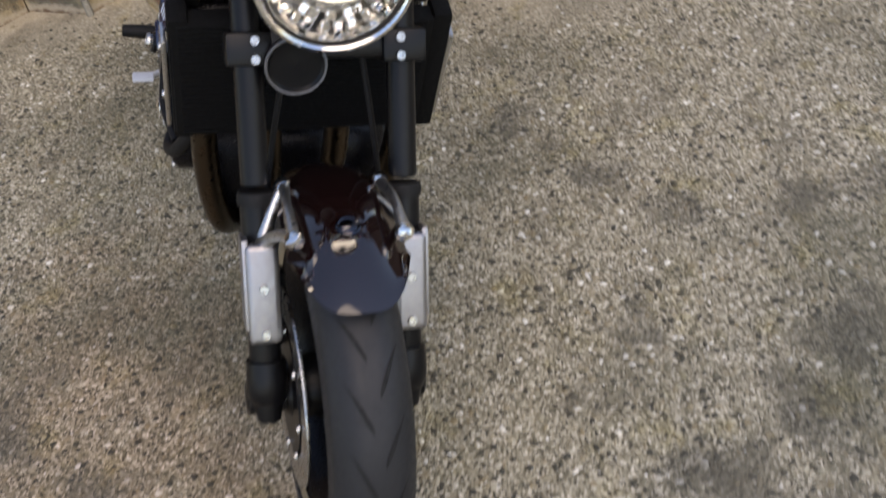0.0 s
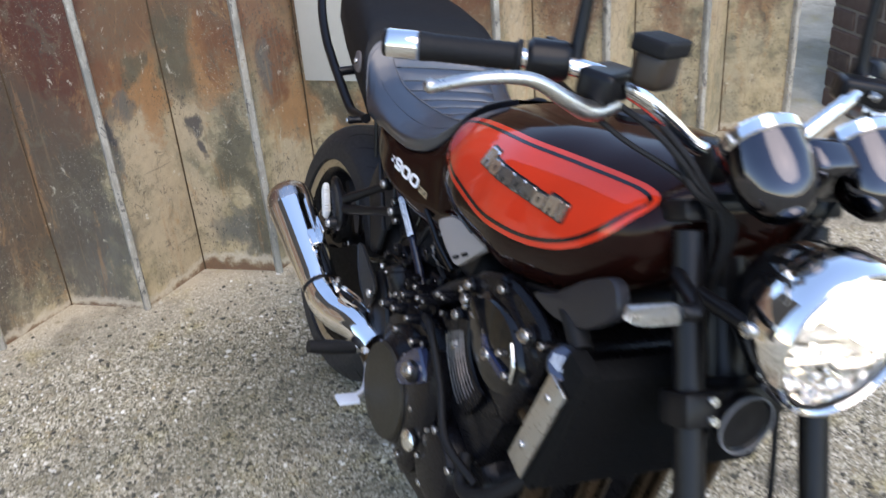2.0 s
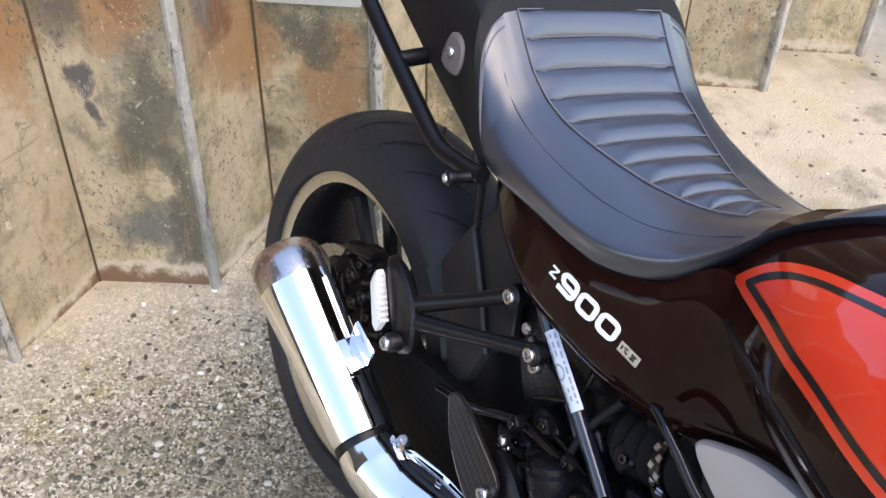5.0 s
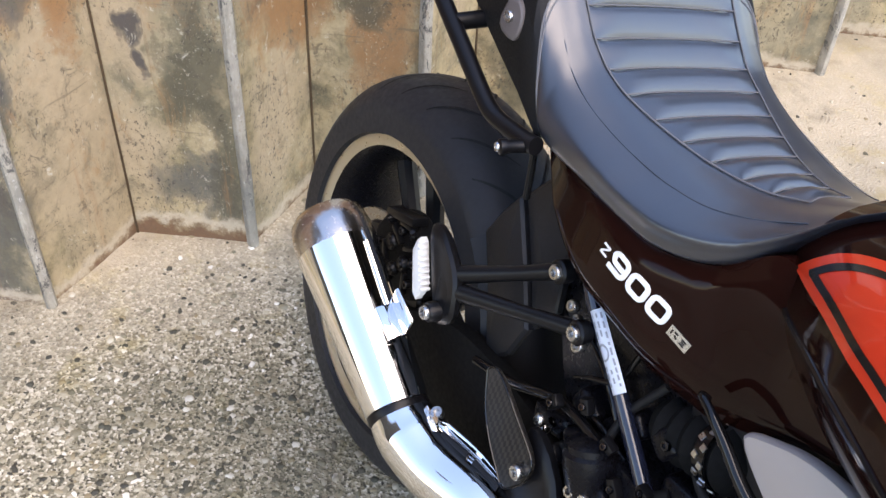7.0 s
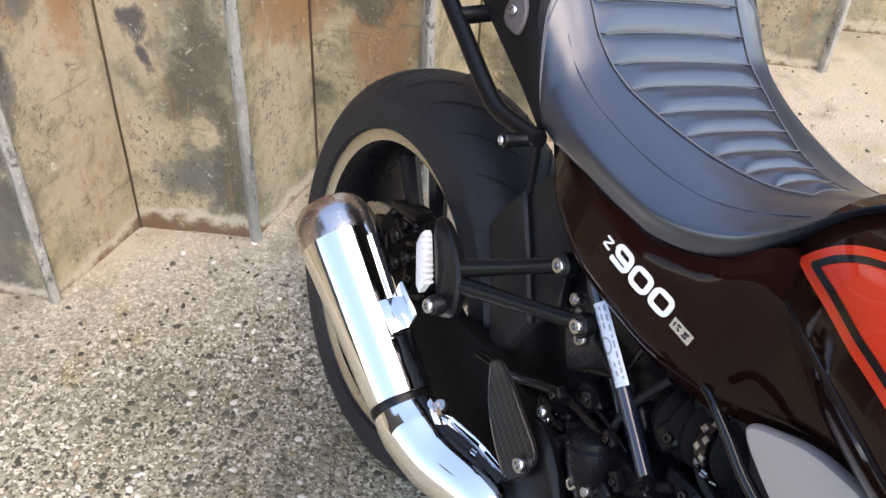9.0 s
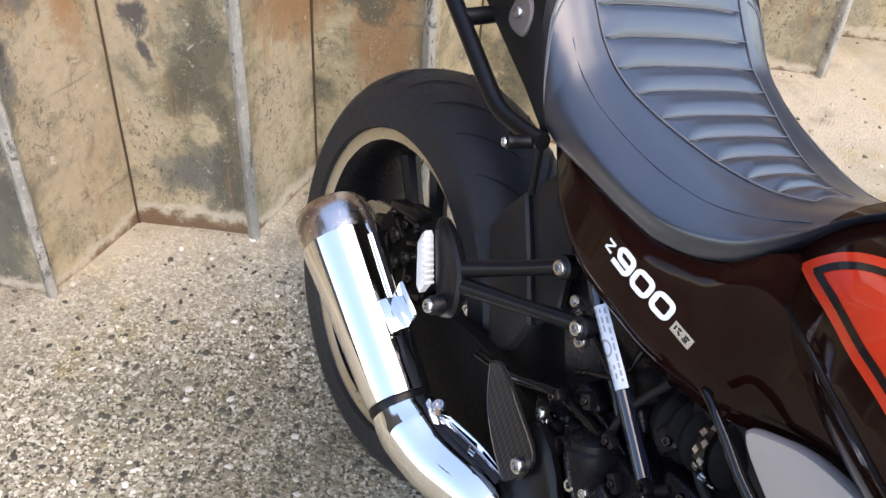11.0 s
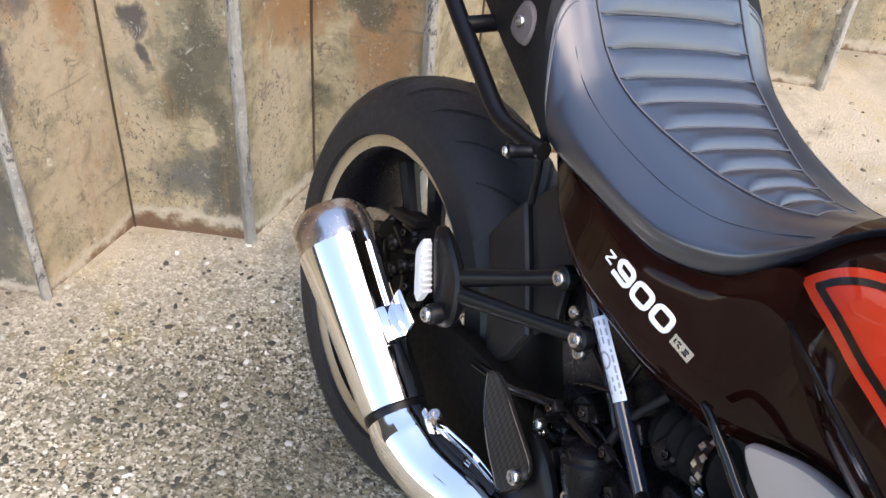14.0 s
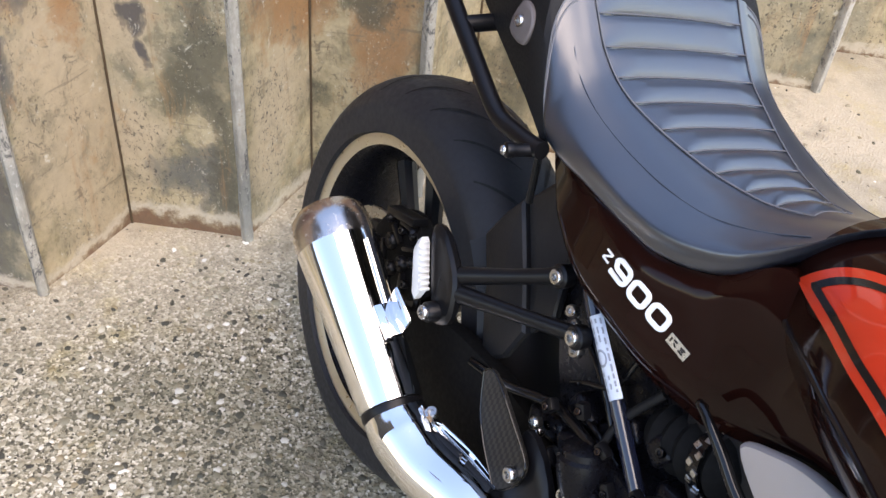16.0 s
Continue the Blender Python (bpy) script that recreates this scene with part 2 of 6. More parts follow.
def pile_steel():
    """Old sheet piling: ochre and grey paint, dark stains, rust scabs and runs."""
    a = Mat("weathered_sheet_piling")
    mid, fine, grit = a.noise(9.0, 9, 0.68), a.noise(60, 7, 0.72), a.noise(190, 4, 0.7)
    col = a.ramp(mid, [(0.32, (0.115, 0.10, 0.060)), (0.42, (0.23, 0.19, 0.110)), (0.50, (0.36, 0.285, 0.165)), (0.59, (0.46, 0.365, 0.22)), (0.70, (0.31, 0.195, 0.085))])
    col = a.mix(a.ramp(a.noise(2.3, 6, 0.6), [(0.47, (0, 0, 0)), (0.60, (0.55,) * 3)]), col, a.mix(fine, (0.17, 0.165, 0.125), (0.30, 0.28, 0.205)))
    sep = a.t.nodes.new("ShaderNodeSeparateXYZ")
    a.link(a.coord(), sep.inputs[0])
    y, zz = sep.outputs[1], sep.outputs[2]
    # ragged borders: warp the patches at two scales, with runs down the face
    rag = a.math("ADD", a.math("MULTIPLY", a.math("SUBTRACT", a.noise(13, 9, 0.72, (1, 1, 0.55), 0.7), 0.5), 2.3), a.math("MULTIPLY", a.math("SUBTRACT", fine, 0.5), 0.7))
    # whole wall further off: red rust high up
    high = a.math("ADD", zz, a.math("MULTIPLY", a.math("SUBTRACT", mid, 0.5), 0.9))
    col = a.mix(a.math("MULTIPLY", a.ramp(high, [(0.47, (0, 0, 0)), (0.74, (0.92,) * 3)]), a.ramp(a.noise(3.2, 6), [(0.31, (0, 0, 0)), (0.45, (0.92,) * 3)])), col, a.mix(fine, (0.105, 0.040, 0.019), (0.215, 0.092, 0.045)))
    wy = a.math("ADD", y, a.math("MULTIPLY", a.math("SUBTRACT", a.noise(6.0, 5, 0.6, (1, 1, 0.8)), 0.5), 0.16))
    wz = a.math("ADD", zz, a.math("MULTIPLY", a.math("SUBTRACT", a.noise(5.0, 5, 0.6), 0.5), 0.40))
    for py, pz, ry, rz, c in PATCHES:
        u = a.math("POWER", a.math("DIVIDE", a.math("SUBTRACT", wy, py), ry), 2.0)
        v = a.math("POWER", a.math("DIVIDE", a.math("SUBTRACT", wz, pz), rz), 2.0)
        k = a.math("ADD", a.math("SUBTRACT", 1.0, a.math("ADD", u, v)), rag)
        lo = tuple(q * 0.66 for q in c)
        hi = tuple(min(0.85, q * 1.30) for q in c)
        col = a.mix(a.ramp(k, [(-0.0, (0, 0, 0)), (0.25, (0.46,) * 3), (0.80, (0.86,) * 3)]), col, a.mix(fine, lo, hi))
    # thin rust runs, dark scabs and pits
    run = a.noise(7.0, 7, 0.65, (1.8, 1.8, 0.16))
    col = a.mix(a.ramp(run, [(0.60, (0, 0, 0)), (0.68, (0.6,) * 3)]), col, a.mix(fine, (0.26, 0.115, 0.045), (0.42, 0.24, 0.11)))
    col = a.mix(a.ramp(a.noise(17, 9, 0.75, (1, 1, 0.75), 0.5), [(0.53, (0, 0, 0)), (0.62, (0.48,) * 3)]), col, (0.13, 0.115, 0.075))
    col = a.mix(a.ramp(a.noise(12, 9, 0.75, (1, 1, 0.5), 0.9), [(0.57, (0, 0, 0)), (0.66, (0.5,) * 3)]), col, (0.36, 0.20, 0.085))
    col = a.mix(a.ramp(a.noise(26, 9, 0.78, (1, 1, 0.7), 1.0), [(0.575, (0, 0, 0)), (0.64, (0.70,) * 3)]), col, (0.085, 0.075, 0.055))
    col = a.mix(a.ramp(a.noise(70, 7, 0.75, (1, 1, 0.8), 0.8), [(0.62, (0, 0, 0)), (0.68, (0.75,) * 3)]), col, (0.045, 0.038, 0.030))
    col = a.mix(a.ramp(a.noise(31, 9, 0.75, (1, 1, 0.8), 0.4), [(0.61, (0, 0, 0)), (0.67, (0.65,) * 3)]), col, (0.60, 0.55, 0.44))
    # flaked paint: clusters of small dark chips, pale flakes and fine scratches
    patchy = a.ramp(a.noise(6.5, 6, 0.6, (1, 1, 0.6)), [(0.46, (0, 0, 0)), (0.58, (1, 1, 1))])
    chips = a.ramp(a.noise(150, 6, 0.7, (1, 1, 0.65), 0.6), [(0.565, (0, 0, 0)), (0.60, (0.85,) * 3)])
    col = a.mix(a.math("MULTIPLY", patchy, chips), col, (0.050, 0.045, 0.036))
    flakes = a.ramp(a.noise(210, 5, 0.7, (1, 1, 0.8), 0.4), [(0.61, (0, 0, 0)), (0.645, (0.7,) * 3)])
    col = a.mix(a.math("MULTIPLY", a.ramp(a.noise(4.0, 5), [(0.48, (0, 0, 0)), (0.60, (1, 1, 1))]), flakes), col, (0.56, 0.49, 0.38))
    col = a.mix(a.ramp(a.noise(26, 4, 0.6, (0.35, 0.35, 3.2), 0.3), [(0.655, (0, 0, 0)), (0.69, (0.45,) * 3)]), col, (0.13, 0.105, 0.072))
    col = a.mix(a.ramp(a.noise(22, 8, 0.7, (2.2, 2.2, 0.14), 0.3), [(0.585, (0, 0, 0)), (0.66, (0.42,) * 3)]), col, (0.20, 0.135, 0.075))
    # rust at the foot under a pale crusted border
    foot = a.math("ADD", zz, a.math("MULTIPLY", a.math("SUBTRACT", a.noise(16, 8, 0.75), 0.5), 0.11))
    wide = a.math("ADD", foot, a.math("MULTIPLY", a.ramp(a.math("ADD", a.math("ABSOLUTE", a.math("ADD", y, 0.14)), 0.0), [(0.07, (0, 0, 0)), (0.14, (1, 1, 1))]), 0.030))
    col = a.mix(a.ramp(wide, [(0.030, (0, 0, 0)), (0.040, (0.75,) * 3), (0.052, (0.70,) * 3), (0.066, (0, 0, 0))]), col, a.mix(fine, (0.34, 0.27, 0.19), (0.66, 0.58, 0.46)))
    col = a.mix(a.ramp(wide, [(0.024, (0.92,) * 3), (0.042, (0, 0, 0))]), col, a.mix(fine, (0.085, 0.045, 0.025), (0.21, 0.11, 0.06)))
    a.set(col, a.ramp(fine, [(0.3, (0.50,) * 3), (0.8, (0.85,) * 3)]), 0.0, bump=a.math("ADD", mid, a.math("ADD", a.math("MULTIPLY", fine, 0.5), a.math("MULTIPLY", grit, 0.15))), strength=0.4, distance=0.006)
    return a.m


def edge_steel():
    a = Mat("scuffed_grey_pile_clutch")
    col = a.ramp(a.noise(24, 8, 0.75, (1, 1, 0.35)), [(0.34, (0.20, 0.185, 0.16)), (0.46, (0.30, 0.275, 0.225)), (0.56, (0.40, 0.37, 0.31)), (0.66, (0.29, 0.225, 0.155)), (0.76, (0.19, 0.125, 0.08))])
    col = a.mix(a.ramp(a.noise(34, 9, 0.8, (1, 1, 0.45), 0.6), [(0.555, (0, 0, 0)), (0.585, (0.85,) * 3)]), col, (0.045, 0.046, 0.048))
    col = a.mix(a.ramp(a.noise(5, 5, 0.6), [(0.50, (0, 0, 0)), (0.62, (0.6,) * 3)]), col, (0.15, 0.155, 0.14))
    col = a.mix(a.ramp(a.noise(90, 7, 0.75, (1, 1, 0.6)), [(0.60, (0, 0, 0)), (0.65, (0.8,) * 3)]), col, (0.56, 0.53, 0.47))
    a.set(col, 0.6, 0.0, bump=a.noise(60, 5), strength=0.4, distance=0.004)
    return a.m


def aggregate_bed():
    a = Mat("exposed_aggregate_bed")
    v = a.node("ShaderNodeTexVoronoi", Scale=210.0)
    a.link(a.coord(), v.inputs["Vector"])
    sep = a.t.nodes.new("ShaderNodeSeparateColor")
    a.link(v.outputs["Color"], sep.inputs[0])
    grit = a.ramp(sep.outputs[0], [(0.0, (0.025, 0.022, 0.016)), (0.14, (0.12, 0.108, 0.070)), (0.42, (0.26, 0.232, 0.158)), (0.75, (0.40, 0.36, 0.26)), (0.97, (0.70, 0.64, 0.51))])
    sepx = a.t.nodes.new("ShaderNodeSeparateXYZ")
    a.link(a.coord(), sepx.inputs[0])
    # smooth cream cement trowelled along the foot of the wall
    near = a.math("ADD", sepx.outputs[0], a.math("MULTIPLY", a.noise(4.0, 5, 0.6), 0.30))
    near = a.math("SUBTRACT", near, a.math("MULTIPLY", a.math("DIVIDE", a.math("SUBTRACT", sepx.outputs[1], 0.25), 0.5, True), 0.55))
    cem = a.mix(a.noise(30, 6, 0.7), (0.41, 0.345, 0.245), (0.57, 0.495, 0.37))
    col = a.mix(a.ramp(a.math("ADD", near, 0.60), [(0.10, (0.92,) * 3), (0.26, (0.60,) * 3), (0.52, (0.04,) * 3)]), grit, cem)
    a.set(stains(a, col), 0.9, 0.0, bump=v.outputs["Distance"], strength=0.7, distance=0.003)
    return a.m


# the yard's own dark patches: x, y, half sizes
STAINS = [(0.55, 0.58, 0.10, 0.08), (0.85, 0.72, 0.13, 0.10), (1.03, 0.83, 0.07, 0.12), (1.08, 1.08, 0.08, 0.18), (1.10, 1.32, 0.10, 0.18), (1.31, 0.61, 0.11, 0.07), (1.42, 0.97, 0.14, 0.17), (1.57, 0.80, 0.15, 0.14), (1.66, 0.58, 0.12, 0.16),
          (1.80, 0.82, 0.18, 0.20), (1.72, 0.38, 0.15, 0.14), (1.10, -0.56, 0.24, 0.12), (1.34, -0.40, 0.20, 0.12)]


def stains(a, col):
    """Damp grey-green and brown blotches of the old concrete, at two scales, and the yard's own dark patches."""
    d = a.ramp(a.noise(1.5, 5, 0.6), [(0.47, (0, 0, 0)), (0.66, (0.60,) * 3)])
    col = a.mix(d, col, a.mix(0.5, (0.115, 0.12, 0.08), col, "MULTIPLY"))
    col = a.mix(a.ramp(a.noise(5.0, 5, 0.65), [(0.54, (0, 0, 0)), (0.68, (0.6,) * 3)]), col, (0.13, 0.115, 0.08))
    col = a.mix(a.ramp(a.noise(7.5, 6, 0.7), [(0.54, (0, 0, 0)), (0.68, (0.7,) * 3)]), col, a.mix(0.8, col, (0.86, 0.80, 0.46), "MULTIPLY"))
    sep = a.t.nodes.new("ShaderNodeSeparateXYZ")
    a.link(a.coord(), sep.inputs[0])
    # reddish-brown earth worn into the yard in front of the wheel
    bx = a.math("POWER", a.math("DIVIDE", a.math("SUBTRACT", sep.outputs[0], 1.25), 0.75), 2.0)
    by = a.math("POWER", a.math("DIVIDE", a.math("ADD", sep.outputs[1], 0.45), 0.62), 2.0)
    earth = a.math("ADD", a.math("SUBTRACT", 1.0, a.math("ADD", bx, by)), a.math("MULTIPLY", a.math("SUBTRACT", a.noise(9.0, 7, 0.7), 0.5), 2.2))
    col = a.mix(a.ramp(earth, [(0.05, (0, 0, 0)), (0.9, (0.62,) * 3)]), col, a.mix(0.75, col, (0.86, 0.62, 0.50), "MULTIPLY"))
    rag = a.noise(11.0, 8, 0.75)
    wx = a.math("ADD", sep.outputs[0], a.math("MULTIPLY", a.math("SUBTRACT", a.noise(4.0, 4, 0.6), 0.5), 0.36))
    wy = a.math("ADD", sep.outputs[1], a.math("MULTIPLY", a.math("SUBTRACT", a.noise(4.6, 4, 0.6), 0.5), 0.36))
    total = None
    for x, y, rx, ry in STAINS:
        u = a.math("POWER", a.math("DIVIDE", a.math("SUBTRACT", wx, x), rx), 2.0)
        v = a.math("POWER", a.math("DIVIDE", a.math("SUBTRACT", wy, y), ry), 2.0)
        m = a.math("SUBTRACT", 1.0, a.math("ADD", u, v), True)
        total = m if total is None else a.math("MAXIMUM", total, m)
    k = a.math("ADD", a.math("MULTIPLY", total, 0.8), a.math("MULTIPLY", a.math("SUBTRACT", rag, 0.5), 1.7))
    return a.mix(a.ramp(k, [(0.40, (0, 0, 0)), (0.76, (0.56,) * 3)]), col, (0.068, 0.064, 0.049))


def pebble_mat():
    a = Mat("aggregate_pebbles")
    g = a.t.nodes.new("ShaderNodeNewGeometry")
    r = g.outputs["Random Per Island"]
    col = a.ramp(r, [(0.0, (0.008, 0.008, 0.008)), (0.21, (0.020, 0.019, 0.014)), (0.27, (0.075, 0.068, 0.043)), (0.34, (0.20, 0.178, 0.118)),
                     (0.52, (0.33, 0.295, 0.205)), (0.70, (0.28, 0.215, 0.120)), (0.80, (0.46, 0.415, 0.305)), (0.93, (0.58, 0.53, 0.42)), (0.98, (0.90, 0.87, 0.78))])
    col = a.mix(a.math("MULTIPLY", a.noise(260, 4), 0.35), col, (0.23, 0.215, 0.155))
    a.set(stains(a, col), 0.75, 0.0, bump=a.noise(400, 3), strength=0.2, distance=0.001)
    return a.m


def brick_mat():
    a = Mat("dark_purple_brown_brick")
    info = a.t.nodes.new("ShaderNodeObjectInfo")
    col = a.mix(info.outputs["Random"], (0.034, 0.021, 0.017), (0.085, 0.050, 0.038))
    a.set(a.mix(a.ramp(a.noise(30, 6), [(0.4, (0, 0, 0)), (0.7, (0.6,) * 3)]), col, (0.10, 0.075, 0.06)), 0.85, 0.0, bump=a.noise(70, 6), strength=0.5, distance=0.004)
    return a.m


def glass_mat(name, tint=(1, 1, 1), rough=0.0):
    a = Mat(name)
    a.set(tint, rough, 0.0, ior=1.45)
    a.b.inputs["Transmission Weight"].default_value = 1.0
    return a.m


def lamp_mat(name, color, power):
    a = Mat(name)
    a.set((0.8, 0.8, 0.8), 0.3)
    a.b.inputs["Emission Color"].default_value = (*color, 1)
    a.b.inputs["Emission Strength"].default_value = power
    return a.m


M_SEAT, M_CARBON, M_PILE, M_EDGE = leather(), carbon(), pile_steel(), edge_steel()
M_BED, M_PEBBLE, M_BRICK = aggregate_bed(), pebble_mat(), brick_mat()
M_MORTAR = satin("pale_mortar", (0.16, 0.135, 0.11), (0.25, 0.21, 0.17), 0.9, 60, 0.5)
M_GLASS, M_SMOKE = glass_mat("clear_glass"), glass_mat("clear_signal_lens", (0.92, 0.90, 0.88), 0.08)
M_LED = lamp_mat("headlight_led", (1.0, 0.98, 0.95), 3.0)
M_BOARD = satin("pale_board", (0.42, 0.40, 0.35), (0.50, 0.48, 0.42), 0.7, 80, 0.2)


# ---- mesh helpers ----
def part(name, bm, material, parent=None, label="", smooth=True):
    """Links a bmesh as ONE mesh object, under a thing or a part."""
    me = bpy.data.meshes.new(name)
    bmesh.ops.recalc_face_normals(bm, faces=bm.faces)
    bm.to_mesh(me)
    bm.free()
    me.materials.append(material)
    if smooth:
        me.shade_smooth()
        me.set_sharp_from_angle(angle=radians(38))
    ob = new(name, me)
    ob.parent = parent
    if label:
        tagged(ob, label)
    return ob


def spline(points, n=8):
    """Catmull-Rom through the points."""
    p = [Vector(q) for q in points]
    p = [p[0] * 2 - p[1]] + p + [p[-1] * 2 - p[-2]]
    out = []
    for i in range(1, len(p) - 2):
        for k in range(n):
            t = k / n
            a, b, c, d = p[i - 1], p[i], p[i + 1], p[i + 2]
            out.append(0.5 * (2 * b + (c - a) * t + (2 * a - 5 * b + 4 * c - d) * t * t + (3 * b - a - 3 * c + d) * t ** 3))
    out.append(p[-2])
    return out


def loft(bm, rings, closed=True, caps=True):
    vs = [[bm.verts.new(v) for v in r] for r in rings]
    n = len(vs[0])
    for a, b in zip(vs, vs[1:]):
        for j in range(n if closed else n - 1):
            k = (j + 1) % n
            bm.faces.new((a[j], a[k], b[k], b[j]))
    if caps and closed:
        bm.faces.new(vs[0])
        bm.faces.new(vs[-1][::-1])
    return bm


def tube(points, r, seg=14, n=8, bm=None, flat=1.0):
    """A round bar along a smooth line; r may be a list, one radius a point."""
    bm = bm or bmesh.new()
    pts = spline(points, n) if n > 1 else [Vector(q) for q in points]
    rs = r if isinstance(r, (list, tuple)) else [r] * len(points)
    m = len(pts) - 1
    rings, up = [], None
    for i, c in enumerate(pts):
        d = (pts[min(i + 1, m)] - pts[max(i - 1, 0)]).normalized()
        if up is None:
            up = Vector((0, 0, 1)) if abs(d.z) < 0.9 else Vector((0, 1, 0))
        s = d.cross(up).normalized()
        up = s.cross(d).normalized()
        f = i / m * (len(rs) - 1)
        j = min(int(f), len(rs) - 2) if len(rs) > 1 else 0
        rad = rs[j] + (rs[min(j + 1, len(rs) - 1)] - rs[j]) * (f - j)
        rings.append([c + (s * math.cos(a) * flat + up * math.sin(a)) * rad for a in (2 * math.pi * k / seg for k in range(seg))])
    return loft(bm, rings)


def lathe(profile, origin, axis, seg=32, bm=None, close=False, cap=True):
    """Turns (along, radius) pairs round an axis."""
    bm = bm or bmesh.new()
    d = Vector(axis).normalized()
    s = d.orthogonal().normalized()
    u = d.cross(s)
    o = Vector(origin)
    prof = list(profile) + ([profile[0]] if close else [])
    rings = [[o + d * a + (s * math.cos(t) + u * math.sin(t)) * max(r, 1e-5) for t in (2 * math.pi * k / seg for k in range(seg))] for a, r in prof]
    loft(bm, rings, caps=cap and not close)
    bmesh.ops.remove_doubles(bm, verts=bm.verts, dist=2e-5)
    return bm


def box(size, m=None, bevel=0.004, bm=None, seg=2):
    bm = bm or bmesh.new()
    r = bmesh.ops.create_cube(bm, size=1.0, matrix=(m or Matrix()) @ Matrix.Diagonal((*size, 1)))
    if bevel:
        vs = set(r["verts"])
        bmesh.ops.bevel(bm, geom=[e for e in bm.edges if e.verts[0] in vs and e.verts[1] in vs], offset=min(bevel, min(size) * 0.45), segments=seg, affect="EDGES", profile=0.6)
    return bm


def plate(outline, y0, y1, bulge=0.0, bevel=0.003, rings=5, place=None, bm=None):
    """A shaped panel: outline in x and z, from y0 (inner) to y1 (outer), crowned by bulge; rounded at the rim. place(x, z) adds to y."""
    bm = bm or bmesh.new()
    n = len(outline)
    cx, cz = sum(p[0] for p in outline) / n, sum(p[1] for p in outline) / n
    sg = 1 if y1 > y0 else -1
    put = place or (lambda x, z: 0.0)

    def ring(k, y):
        return [(cx + (x - cx) * k, y + put(cx + (x - cx) * k, cz + (z - cz) * k), cz + (z - cz) * k) for x, z in outline]

    size = max(max(p[0] for p in outline) - cx, 1e-3)
    kb = 1 - bevel / size
    rr = [ring(kb, y0), ring(1, y0 + sg * bevel), ring(1, y1 - sg * bevel), ring(kb, y1)]
    for i in range(1, rings):
        k = kb * (1 - i / rings)
        rr.append(ring(max(k, 0.02), y1 + sg * bulge * (1 - (k / kb) ** 2)))
    return loft(bm, rr)


def rounded(points, n=5):
    """A closed smooth outline through 2D points."""
    m = len(points)
    out = []
    for i in range(m):
        a, b, c, d = (Vector(points[(i + k) % m]) for k in (-1, 0, 1, 2))
        for k in range(n):
            t = k / n
            out.append(tuple(0.5 * (2 * b + (c - a) * t + (2 * a - 5 * b + 4 * c - d) * t * t + (3 * b - a - 3 * c + d) * t ** 3)))
    return out


def at(x, y, z, rx=0, ry=0, rz=0):
    return pose(x, y, z, rx, ry, rz)


def bolt(parent, p, axis=(0, -1, 0), r=0.0075, mat=None, name="bolt"):
    """A socket-head bolt: head with a rounded rim and a recessed hexagon."""
    prof = [(-0.004, r * 0.9), (0.0, r), (r * 0.55, r), (r * 0.75, r * 0.85), (r * 0.75, r * 0.5), (r * 0.3, r * 0.42), (r * 0.3, 0.0)]
    return part(name, lathe(prof, p, axis, 14), mat or M_BOLT, parent, smooth=True)


def interp(x, xs, ys):
    """A smooth curve through the given places (cubic, with slopes that do not overshoot)."""
    n = len(xs)
    if x <= xs[0]:
        return ys[0]
    if x >= xs[-1]:
        return ys[-1]
    i = max(k for k in range(n - 1) if xs[k] <= x)

    def slope(k):
        if k in (0, n - 1):
            j = min(k, n - 2)
            return (ys[j + 1] - ys[j]) / (xs[j + 1] - xs[j])
        a, b = (ys[k] - ys[k - 1]) / (xs[k] - xs[k - 1]), (ys[k + 1] - ys[k]) / (xs[k + 1] - xs[k])
        return 0.0 if a * b <= 0 else 2 * a * b / (a + b)

    h = xs[i + 1] - xs[i]
    t = (x - xs[i]) / h
    return ((2 * t ** 3 - 3 * t * t + 1) * ys[i] + (t ** 3 - 2 * t * t + t) * h * slope(i) + (3 * t * t - 2 * t ** 3) * ys[i + 1] + (t ** 3 - t * t) * h * slope(i + 1))


# ---- setting: ground, sheet-pile wall, brick piers ----
def ground():
    bm = bmesh.new()
    bmesh.ops.create_grid(bm, x_segments=8, y_segments=8, size=120.0)
    g = part("ground", bm, M_BED, smooth=False)
    return tagged(g, "exposed aggregate concrete yard, beige with dark stones and damp stains", "ground", kind="structure")


